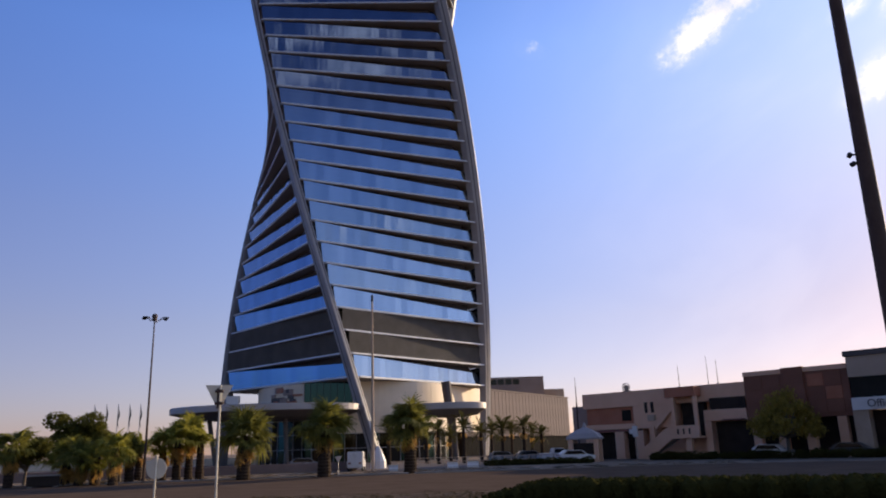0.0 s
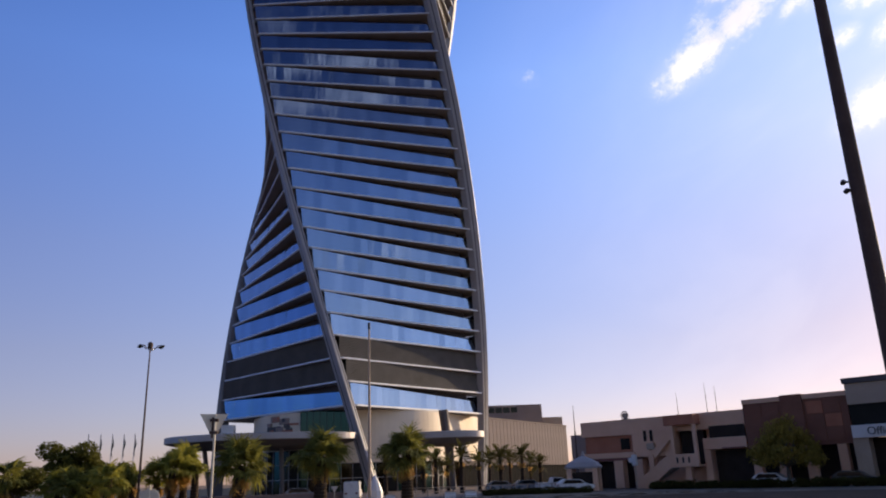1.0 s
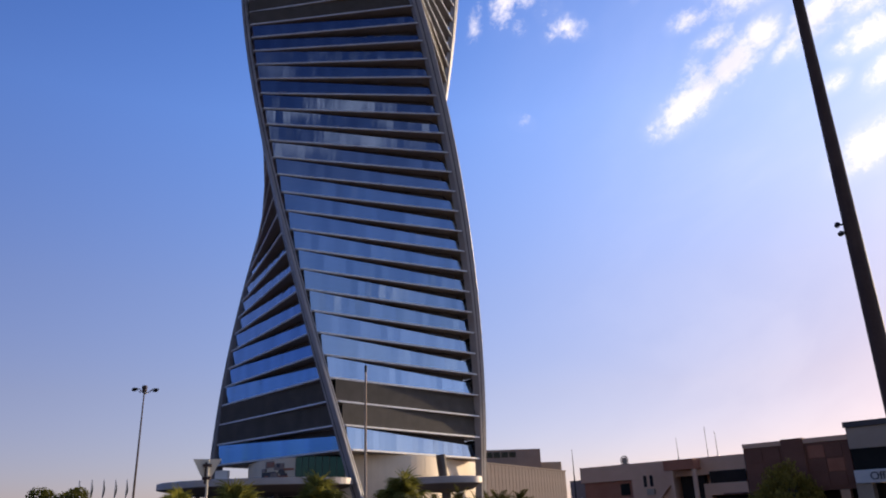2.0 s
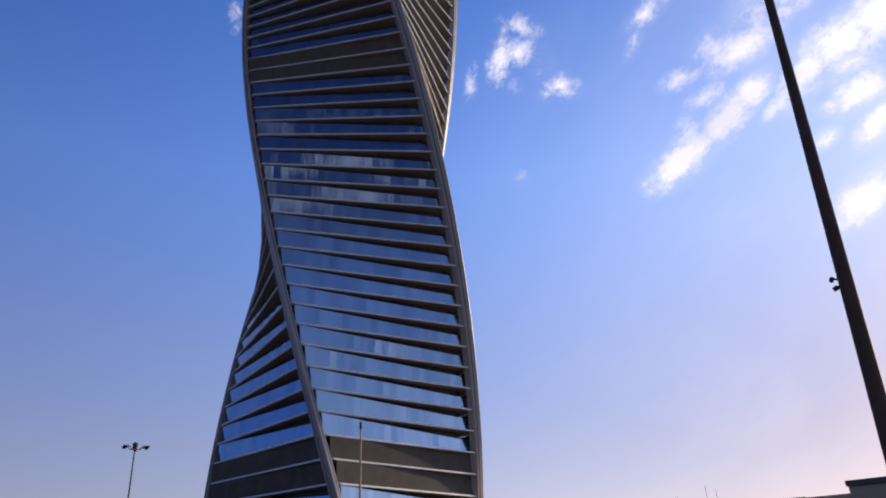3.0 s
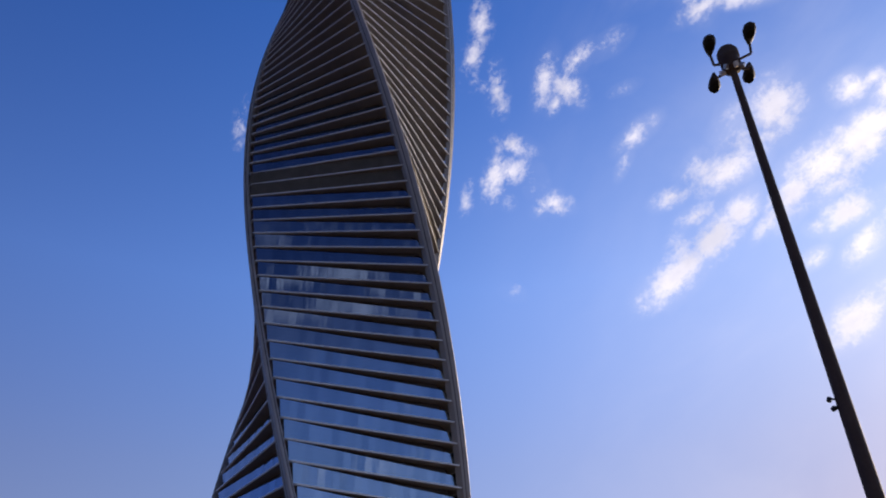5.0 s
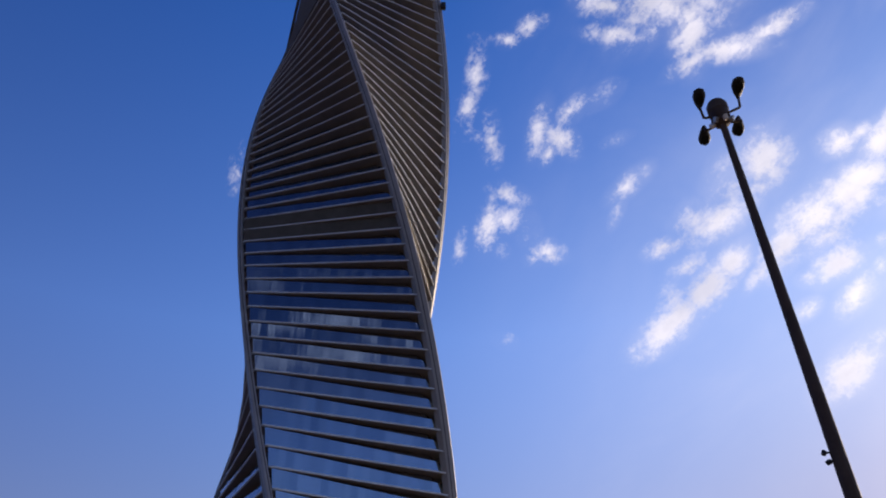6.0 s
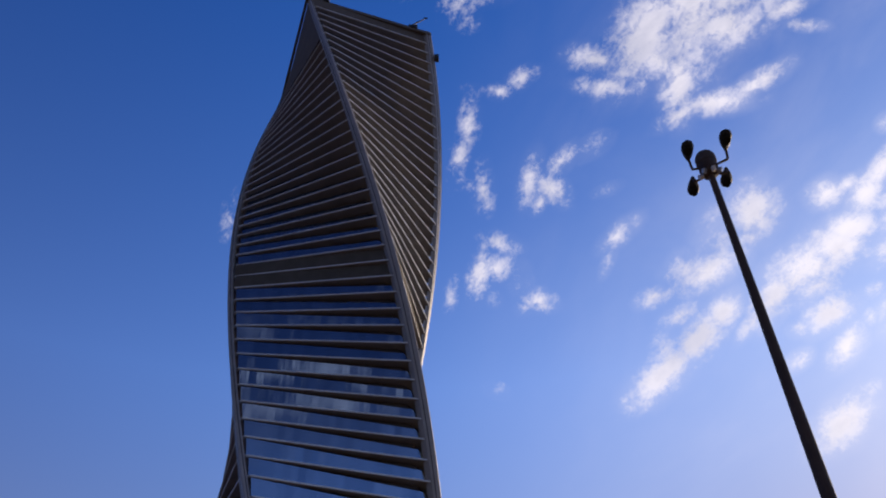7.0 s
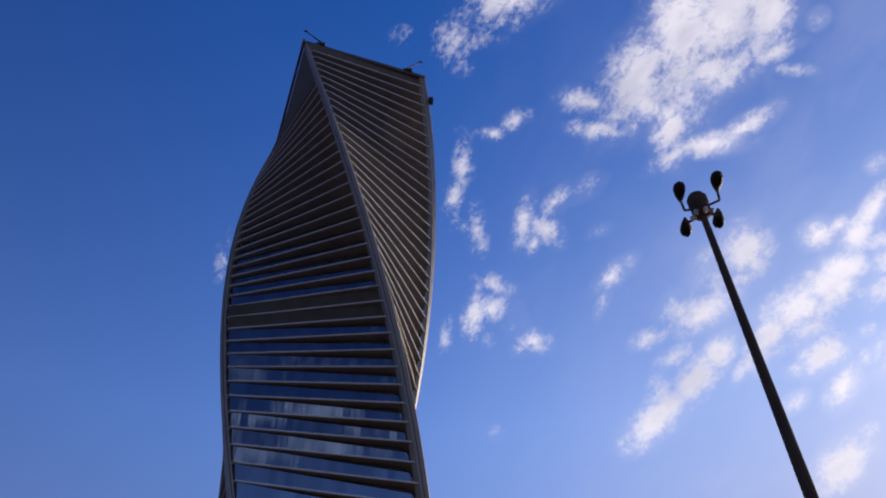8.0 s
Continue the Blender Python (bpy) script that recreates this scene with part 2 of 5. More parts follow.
sun.data.energy, sun.data.angle, sun.data.color = 3.9, radians(0.8), (1.0, 0.82, 0.62)
sun.matrix_world = look(toward(SUN_AZ, SUN_EL) * 300, (0, 0, 0))


# ---- materials ----
def surface(name, dark, light, rough=0.7, metal=0.0, scale=1.0, bump=0.15, island=0.0, spec=0.5, stretch=(1, 1, 1)):
    """A material with grain and broad stains at real size; island: how far single pieces differ in tone."""
    m = bpy.data.materials.new(name)
    m.use_nodes = True
    nt = m.node_tree
    p = nt.nodes["Principled BSDF"]
    co = nt.nodes.new("ShaderNodeTexCoord")
    mp = nt.nodes.new("ShaderNodeMapping")
    mp.inputs["Scale"].default_value = stretch
    nt.links.new(co.outputs["Object"], mp.inputs["Vector"])
    fine, broad = nt.nodes.new("ShaderNodeTexNoise"), nt.nodes.new("ShaderNodeTexNoise")
    for n, s, d in ((fine, 14.0 * scale, 6.0), (broad, 0.9 * scale, 5.0)):
        nt.links.new(mp.outputs[0], n.inputs["Vector"])
        n.inputs["Scale"].default_value, n.inputs["Detail"].default_value = s, d
    add = nt.nodes.new("ShaderNodeMath")
    add.operation = "MULTIPLY_ADD"
    nt.links.new(fine.outputs["Fac"], add.inputs[0])
    add.inputs[1].default_value = 0.45
    nt.links.new(broad.outputs["Fac"], add.inputs[2])
    last = add.outputs[0]
    if island:
        geo = nt.nodes.new("ShaderNodeNewGeometry")
        more = nt.nodes.new("ShaderNodeMath")
        more.operation = "MULTIPLY_ADD"
        nt.links.new(geo.outputs["Random Per Island"], more.inputs[0])
        more.inputs[1].default_value = island
        nt.links.new(last, more.inputs[2])
        last = more.outputs[0]
    ramp = nt.nodes.new("ShaderNodeMapRange")
    nt.links.new(last, ramp.inputs[0])
    ramp.inputs[1].default_value, ramp.inputs[2].default_value = 0.45, 1.0 + island
    mix = nt.nodes.new("ShaderNodeMix")
    mix.data_type = "RGBA"
    nt.links.new(ramp.outputs[0], mix.inputs[0])
    mix.inputs[6].default_value, mix.inputs[7].default_value = (*dark, 1), (*light, 1)
    nt.links.new(mix.outputs[2], p.inputs["Base Color"])
    rr = nt.nodes.new("ShaderNodeMapRange")
    nt.links.new(broad.outputs["Fac"], rr.inputs[0])
    rr.inputs[3].default_value, rr.inputs[4].default_value = max(rough - 0.12, 0.02), min(rough + 0.12, 1)
    nt.links.new(rr.outputs[0], p.inputs["Roughness"])
    p.inputs["Metallic"].default_value = metal
    p.inputs["Specular IOR Level"].default_value = spec
    if bump:
        b = nt.nodes.new("ShaderNodeBump")
        b.inputs["Strength"].default_value, b.inputs["Distance"].default_value = bump, 0.05
        nt.links.new(fine.outputs["Fac"], b.inputs["Height"])
        nt.links.new(b.outputs[0], p.inputs["Normal"])
    return m


def leafy(name, dark, light, glow=0.35, spec=0.15):
    """Leaves: two-sided, some light passes through."""
    m = surface(name, dark, light, rough=0.75, scale=0.6, bump=0, island=0.8, spec=spec)
    nt = m.node_tree
    p = nt.nodes["Principled BSDF"]
    t = nt.nodes.new("ShaderNodeBsdfTranslucent")
    nt.links.new(p.inputs["Base Color"].links[0].from_socket, t.inputs["Color"])
    mx = nt.nodes.new("ShaderNodeMixShader")
    mx.inputs[0].default_value = glow
    nt.links.new(p.outputs[0], mx.inputs[1])
    nt.links.new(t.outputs[0], mx.inputs[2])
    nt.links.new(mx.outputs[0], nt.nodes["Material Output"].inputs["Surface"])
    return m


def coated_glass(name, tint_a, tint_b, rough=0.03, ripple=0.10):
    """Blue reflective facade glass: a tinted mirror coat, slightly rippled, pane by pane."""
    m = bpy.data.materials.new(name)
    m.use_nodes = True
    nt = m.node_tree
    p = nt.nodes["Principled BSDF"]
    geo = nt.nodes.new("ShaderNodeNewGeometry")
    mix = nt.nodes.new("ShaderNodeMix")
    mix.data_type = "RGBA"
    info = nt.nodes.new("ShaderNodeObjectInfo")
    both = nt.nodes.new("ShaderNodeMath")
    both.operation = "ADD"
    nt.links.new(geo.outputs["Random Per Island"], both.inputs[0])
    nt.links.new(info.outputs["Random"], both.inputs[1])
    wrap = nt.nodes.new("ShaderNodeMath")
    wrap.operation = "FRACT"
    nt.links.new(both.outputs[0], wrap.inputs[0])
    nt.links.new(wrap.outputs[0], mix.inputs[0])
    mix.inputs[6].default_value, mix.inputs[7].default_value = (*tint_a, 1), (*tint_b, 1)
    nt.links.new(mix.outputs[2], p.inputs["Base Color"])
    p.inputs["Metallic"].default_value, p.inputs["Roughness"].default_value = 0.92, rough
    co = nt.nodes.new("ShaderNodeTexCoord")
    mp = nt.nodes.new("ShaderNodeMapping")
    mp.inputs["Scale"].default_value = (1.0, 1.0, 0.18)
    nt.links.new(co.outputs["Object"], mp.inputs["Vector"])
    n = nt.nodes.new("ShaderNodeTexNoise")
    n.inputs["Scale"].default_value, n.inputs["Detail"].default_value = 1.1, 4.0
    nt.links.new(mp.outputs[0], n.inputs["Vector"])
    b = nt.nodes.new("ShaderNodeBump")
    b.inputs["Strength"].default_value, b.inputs["Distance"].default_value = ripple, 0.15
    nt.links.new(n.outputs["Fac"], b.inputs["Height"])
    nt.links.new(b.outputs[0], p.inputs["Normal"])
    return m


ALU = surface("grey_aluminium_cladding", (0.228, 0.214, 0.209), (0.32, 0.302, 0.295), rough=0.5, metal=0.2, scale=0.3, bump=0.05)
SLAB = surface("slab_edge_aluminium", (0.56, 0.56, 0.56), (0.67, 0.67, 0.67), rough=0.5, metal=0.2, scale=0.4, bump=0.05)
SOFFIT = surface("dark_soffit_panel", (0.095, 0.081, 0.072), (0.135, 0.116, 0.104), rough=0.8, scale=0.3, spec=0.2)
GROOVE = surface("dark_groove", (0.030, 0.028, 0.028), (0.045, 0.042, 0.042), rough=0.8)
GLASS = coated_glass("blue_coated_glass", (0.155, 0.232, 0.355), (0.232, 0.315, 0.44), ripple=0.09)
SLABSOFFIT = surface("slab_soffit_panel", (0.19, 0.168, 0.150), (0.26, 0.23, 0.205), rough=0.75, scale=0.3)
LOUVRE = surface("brown_louvre_panel", (0.078, 0.070, 0.060), (0.112, 0.101, 0.088), rough=0.75, scale=0.4, spec=0.1)
CREAM = surface("cream_ribbed_cladding", (0.68, 0.55, 0.385), (0.81, 0.665, 0.48), rough=0.6, scale=0.3, spec=0.25)
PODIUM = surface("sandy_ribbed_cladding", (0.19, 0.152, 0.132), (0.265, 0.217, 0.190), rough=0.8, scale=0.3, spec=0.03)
TAUPE = surface("taupe_cladding", (0.28, 0.20, 0.16), (0.36, 0.265, 0.215), rough=0.7, scale=0.3, spec=0.2)
CANOPY = surface("canopy_metal", (0.32, 0.285, 0.26), (0.41, 0.37, 0.34), rough=0.45, metal=0.3, scale=0.3, bump=0.03)
DARKGLASS = coated_glass("dark_window_glass", (0.024, 0.020, 0.015), (0.038, 0.032, 0.025), rough=0.06, ripple=0.05)
# near-black and without specular, so sun and sky don't glint off it
HALLGLASS = surface("matte_dark_glazing", (0.020, 0.019, 0.016), (0.034, 0.032, 0.027), rough=0.8, scale=0.4, bump=0.02, spec=0.0)
GREENGLASS = coated_glass("green_lobby_glass", (0.016, 0.042, 0.038), (0.028, 0.060, 0.054), rough=0.06, ripple=0.05)
PINKPLASTER = surface("pinkish_plaster", (0.68, 0.385, 0.235), (0.78, 0.465, 0.30), rough=0.85, scale=0.5, spec=0.15)
LOWWALL = surface("dull_brown_plaster", (0.22, 0.145, 0.11), (0.30, 0.205, 0.16), rough=0.85, scale=0.5, spec=0.15)
REDBRICK = surface("red_brown_panel", (0.36, 0.13, 0.070), (0.46, 0.18, 0.105), rough=0.8, scale=0.6, spec=0.15)
BROWNPANEL = surface("brown_facade_panel", (0.20, 0.080, 0.048), (0.26, 0.112, 0.070), rough=0.7, scale=0.4, spec=0.15)
GREYWALL = surface("grey_painted_wall", (0.40, 0.29, 0.20), (0.50, 0.375, 0.27), rough=0.8, scale=0.4, spec=0.2)
WHITE = surface("white_paint", (0.60, 0.545, 0.48), (0.74, 0.68, 0.60), rough=0.45, scale=0.5, bump=0.03)
INNER = surface("shade_dark_inner_wall", (0.066, 0.061, 0.061), (0.092, 0.085, 0.085), rough=0.9, scale=0.3, spec=0.1)
# near-black shade put into the colour of openings; also dark windows, bars, planter
SHADE = surface("shade_near_black", (0.030, 0.022, 0.018), (0.050, 0.038, 0.031), rough=0.9, spec=0.05)
POLE = surface("bronze_painted_steel", (0.060, 0.039, 0.031), (0.100, 0.068, 0.054), rough=0.7, metal=0.0, spec=0.15, scale=2.0, bump=0.04)
CAPBROWN = surface("faded_brown_lamp_cap", (0.075, 0.055, 0.046), (0.11, 0.082, 0.070), rough=0.8, scale=2, bump=0.03, spec=0.1)
BLACK = surface("black_plastic", (0.010, 0.010, 0.011), (0.022, 0.022, 0.023), rough=0.62, scale=3)
LENS = surface("lamp_lens", (0.20, 0.20, 0.22), (0.30, 0.30, 0.32), rough=0.15, bump=0)
CARGLASS = coated_glass("car_glass", (0.03, 0.035, 0.04), (0.05, 0.055, 0.06), rough=0.05, ripple=0.0)
STEEL = surface("galvanised_steel", (0.34, 0.34, 0.35), (0.48, 0.48, 0.48), rough=0.4, metal=0.7, scale=2)
SAND = surface("dusty_ground", (0.17, 0.126, 0.085), (0.25, 0.188, 0.13), rough=0.95, scale=0.25, bump=0.4, spec=0.08)
ASPHALT = surface("asphalt", (0.095, 0.067, 0.047), (0.135, 0.097, 0.070), rough=0.95, scale=0.5, bump=0.3, spec=0.0)
PAVING = surface("pale_forecourt_paving", (0.19, 0.155, 0.125), (0.27, 0.22, 0.18), rough=0.9, scale=0.4, bump=0.15, spec=0.03)
CONCRETE = surface("kerb_concrete", (0.22, 0.195, 0.17), (0.33, 0.295, 0.26), rough=0.85, scale=1.2, spec=0.2)
TRUNK = surface("palm_trunk_bark", (0.030, 0.020, 0.014), (0.065, 0.044, 0.030), rough=0.95, scale=1.5, bump=0.6, stretch=(1, 1, 3), spec=0.1)
BARK = surface("grey_bark", (0.10, 0.08, 0.06), (0.18, 0.145, 0.11), rough=0.95, scale=1.5, bump=0.5, stretch=(2, 2, 0.4), spec=0.1)
FROND = leafy("palm_frond_green", (0.15, 0.15, 0.027), (0.40, 0.37, 0.07), 0.55)
DEEPFROND = leafy("deep_green_frond", (0.09, 0.092, 0.02), (0.27, 0.255, 0.058), 0.45)
DATEFROND = leafy("date_palm_frond", (0.040, 0.040, 0.013), (0.115, 0.105, 0.030), 0.35)
DEADFROND = leafy("palm_frond_dry", (0.38, 0.22, 0.065), (0.64, 0.40, 0.13), 0.5)
OLIVELEAF = leafy("olive_leaf", (0.17, 0.118, 0.022), (0.40, 0.29, 0.055), 0.5)
LEAF = leafy("tree_leaf", (0.060, 0.062, 0.013), (0.145, 0.140, 0.030), 0.45)
HEDGE = leafy("hedge_leaf", (0.044, 0.040, 0.011), (0.070, 0.064, 0.018), 0.05, 0.0)
SOIL = surface("dark_soil", (0.082, 0.056, 0.039), (0.125, 0.087, 0.062), rough=0.95, scale=0.5, bump=0.5, spec=0.05)
BEDLEAF = leafy("ground_cover_leaf", (0.045, 0.034, 0.013), (0.085, 0.063, 0.024), 0.2)
SIGNBACK = surface("weathered_sign_metal", (0.60, 0.53, 0.40), (0.70, 0.63, 0.48), rough=0.7, scale=1.5, bump=0.03, spec=0.2)
TYRE = surface("tyre_rubber", (0.015, 0.015, 0.015), (0.03, 0.03, 0.03), rough=0.9, scale=3)
CARWHITE = surface("white_car_paint", (0.62, 0.585, 0.54), (0.72, 0.685, 0.64), rough=0.3, bump=0, spec=0.6)
CARDARK = surface("dark_grey_car_paint", (0.020, 0.018, 0.018), (0.032, 0.029, 0.028), rough=0.35, bump=0)
CARGREY = surface("grey_car_paint", (0.16, 0.165, 0.18), (0.22, 0.225, 0.24), rough=0.28, metal=0.4, bump=0)
FLAGCLOTH = surface("flag_cloth", (0.03, 0.045, 0.04), (0.06, 0.07, 0.07), rough=0.9)
REDPAINT = surface("red_brown_trim", (0.20, 0.07, 0.05), (0.28, 0.10, 0.07), rough=0.7)
TENT = surface("pale_grey_roof_sheet", (0.32, 0.27, 0.24), (0.40, 0.345, 0.31), rough=0.8)


# ---- building helpers ----
def part(name, bm, material, parent, label="", m=None, kind=""):
    """Links a bmesh as one mesh object under a thing or part."""
    me = bpy.data.meshes.new(name)
    bm.to_mesh(me)
    bm.free()
    me.materials.append(material)
    ob = new(name, me)
    ob.parent = parent
    if m is not None:
        ob.matrix_basis = m
    return tagged(ob, label, kind=kind)


def piece(name, me, parent, m):
    """One more object on a shared mesh."""
    ob = new(name, me)
    ob.parent = parent
    ob.matrix_basis = m
    return ob


def mesh_of(name, bm, material):
    me = bpy.data.meshes.new(name)
    bm.to_mesh(me)
    bm.free()
    me.materials.append(material)
    return me


def thing(name, m, label, category, group="", kind=""):
    ob = new(name)
    ob.empty_display_size = 0.3
    ob.matrix_basis = m if isinstance(m, Matrix) else Matrix.Translation(m)
    return tagged(ob, label, category, group, kind)


def box(bm, x0, y0, z0, x1, y1, z1, bevel=0.0):
    c = Vector(((x0 + x1) / 2, (y0 + y1) / 2, (z0 + z1) / 2))
    r = bmesh.ops.create_cube(bm, size=1, matrix=Matrix.Translation(c) @ Matrix.Diagonal((abs(x1 - x0), abs(y1 - y0), abs(z1 - z0), 1)))
    if bevel:
        edges = {e for v in r["verts"] for e in v.link_edges}
        bmesh.ops.bevel(bm, geom=list(edges), offset=bevel, segments=2, affect="EDGES", profile=0.6)
    return bm


def boxed(*a, bevel=0.0):
    return box(bmesh.new(), *a, bevel=bevel)


def tube(bm, a, b, ra, rb=None, n=10):
    """A tapered round bar from a to b."""
    a, b = Vector(a), Vector(b)
    d = b - a
    m = Matrix.Translation((a + b) / 2) @ d.to_track_quat("Z", "Y").to_matrix().to_4x4()
    bmesh.ops.create_cone(bm, cap_ends=True, segments=n, radius1=ra, radius2=ra if rb is None else rb, depth=d.length, matrix=m)
    return bm


def tubed(*a, **k):
    return tube(bmesh.new(), *a, **k)


def lathe(profile, n=20, sx=1.0, sy=1.0):
    """A turned body from (radius, height) pairs."""
    bm = bmesh.new()
    rings = []
    for r, z in profile:
        rings.append([bm.verts.new((r * sx * math.cos(2 * math.pi * k / n), r * sy * math.sin(2 * math.pi * k / n), z)) for k in range(n)])
    for a, b in zip(rings, rings[1:]):
        for k in range(n):
            bm.faces.new((a[k], a[(k + 1) % n], b[(k + 1) % n], b[k]))
    bm.faces.new(rings[-1])
    bm.faces.new(list(reversed(rings[0])))
    return bm


def prism(bm, outline, z0, z1):
    """An upright prism on a plan outline (counterclockwise)."""
    lo = [bm.verts.new((x, y, z0)) for x, y in outline]
    hi = [bm.verts.new((x, y, z1)) for x, y in outline]
    n = len(lo)
    for k in range(n):
        bm.faces.new((lo[k], lo[(k + 1) % n], hi[(k + 1) % n], hi[k]))
    bm.faces.new(hi)
    bm.faces.new(list(reversed(lo)))
    return bm


# ---- ground ----
bm = bmesh.new()
bmesh.ops.create_circle(bm, cap_ends=True, segments=96, radius=4500)
me = mesh_of("ground", bm, SAND)
tagged(new("ground", me), "flat dusty sand-brown ground", "ground", kind="structure")

# ---- the twisting tower ----
AXIS = spot(-6.50, 165.0)
TH0, TWIST, EASE = -1.47965, -0.0454627, 0.00246745


def level(i):
    return EYE + 1.1 * (11.676 + 3.913 * i)


def corner(i, c, inset=0.0):
    th = TH0 + TWIST * i + EASE * i * i / 50 + math.pi / 2 * c
    u = max(i, 0) / 50
    r = 1.1 * (26.47 + 2.0 * u - 0.64 * u * u) - inset * math.sqrt(2)
    return Vector((r * math.cos(th), r * math.sin(th), level(i)))


tower = thing("office_tower", AXIS, "tall twisting office tower with blue glass bands and grey slab edges", "skyscraper")
TOP = 50
MECH = (1, 2, 23, 24)


def octagon(i, inset, cut):
    """Plan outline of a floor with its corners cut off."""
    out = []
    for c in range(4):
        p = corner(i, c, inset)
        for q, s in ((corner(i, c - 1, inset), 0), (corner(i, c + 1, inset), 1)):
            e = p + (q - p).normalized() * cut
            out.append((e.x, e.y))
    return out


for i in range(0, TOP):
    z = level(i)
    part("floor_slab", prism(bmesh.new(), octagon(i, 0.0, 1.6), z - 0.07, z + 0.22), SLAB, tower)
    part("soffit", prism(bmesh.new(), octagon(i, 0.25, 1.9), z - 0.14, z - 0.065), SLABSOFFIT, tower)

rnd = random.Random(4)


def recess(i):
    """How far the glass stands back from the slab edge: deeper in the upper storeys."""
    f = min(max((i - 20) / 16, 0.0), 1.0)
    return 1.15 + 1.0 * f * f * (3 - 2 * f)


def window_panes(i, c):
    """The panes of one storey on one side, each slightly tilted, lower towards the end that the next floor overhangs."""
    a, b = corner(i, c, recess(i)), corner(i, c + 1, recess(i))
    along = (b - a).normalized()
    outward = Vector((along.y, -along.x, 0))
    length = (b - a).length
    s0, s1 = 0.35, length - 0.75
    n = 24
    z0, full = level(i) + 0.23, level(i + 1) - level(i) - 0.38
    panes = []
    lean = outward * rnd.gauss(0, 0.06)
    for k in range(n):
        quad = []
        swing, tip = rnd.gauss(0, 0.007), outward * rnd.gauss(0, 0.022)
        for edge, way in ((k, -1), (k + 1, 1)):
            f = edge / n
            s = s0 + (s1 - s0) * f
            top_s = min(s, s1 - 1.55) - (0.25 if edge == n - 1 else 0.0) - (0.55 if edge == 0 else 0.0)
            h = full * (1.0 - 0.38 * f)
            p, q = a + along * s + outward * swing * way, a + along * top_s + outward * swing * way + lean + tip
            quad += [(p.x, p.y, z0), (q.x, q.y, z0 + h)] if way < 0 else [(q.x, q.y, z0 + h), (p.x, p.y, z0)]
        panes.append([Vector(v) for v in (quad[0], quad[3], quad[2], quad[1])])
    return panes, outward


def add_pane(bm, corners, outward):
    """A glass pane 3 cm thick from its four outer corners."""
    front = [bm.verts.new(v) for v in corners]
    back = [bm.verts.new(v - outward * 0.03) for v in corners]
    bm.faces.new(front)
    bm.faces.new(back[::-1])
    for k in range(4):
        bm.faces.new((front[k], back[k], back[(k + 1) % 4], front[(k + 1) % 4]))


SINGLE = {(i, 0) for i in (0, 3, 4, 5, 6, 7, 8, 9, 10)} | {(i, 3) for i in (0, 3, 4)}
glazing = bmesh.new()


for i in range(0, TOP - 1):
    for c in range(4):
        if i in MECH:
            a, b = corner(i, c, 0.5), corner(i, c + 1, 0.5)
            along = (b - a).normalized()
            outward = Vector((along.y, -along.x, 0))
            bm = bmesh.new()
            n = 26
            z0, h = level(i) + 0.23, level(i + 1) - level(i) - 0.40
            p, q = a + along * 0.5, b - along * 0.9
            prev = None
            for k in range(n + 1):
                lean = outward * (0.05 * (k % 2))
                now = [bm.verts.new((v.x, v.y, z0 + h * k / n)) for v in (p + lean, q + lean)]
                if prev:
                    bm.faces.new((prev[0], prev[1], now[1], now[0]))
                prev = now
            part("louvre_band", bm, LOUVRE, tower)
        else:
            panes, outward = window_panes(i, c)
            for corners in panes:
                if (i, c) in SINGLE:
                    bm = bmesh.new()
                    add_pane(bm, corners, outward)
                    part("glass_pane", bm, GLASS, tower)
                else:
                    add_pane(glazing, corners, outward)
part("upper_glazing", glazing, GLASS, tower, kind="stuff")

# inner wall behind the glass; its near-black colour carries the recess's shade
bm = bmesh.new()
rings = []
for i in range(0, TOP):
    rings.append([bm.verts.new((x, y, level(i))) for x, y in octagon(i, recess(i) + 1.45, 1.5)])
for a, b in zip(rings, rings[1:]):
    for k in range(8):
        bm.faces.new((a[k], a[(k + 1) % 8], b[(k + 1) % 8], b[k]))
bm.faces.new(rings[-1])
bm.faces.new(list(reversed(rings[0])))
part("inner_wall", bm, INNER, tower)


def corner_section(i, c):
    """Plan section of a corner column: narrow chamfered nose and two flanges."""
    p = corner(i, c, 0.0)
    ea = (corner(i, c - 1) - p).normalized()
    eb = (corner(i, c + 1) - p).normalized()
    inw = (ea + eb).normalized()
    w = 0.5 if c == 3 else 0.85
    return [p + ea * 1.75 + inw * 1.2, p + ea * 1.75 - eb * 0.2, p - ea * 0.02 - eb * 0.2, p - eb * 0.02 - ea * 0.2,
            p + eb * w - ea * 0.2, p + eb * w + inw * 0.35]


LOW = -(level(0) / (1.1 * 3.913))
steps = [LOW + (TOP + 0.25 - LOW) * k / 108 for k in range(109)]
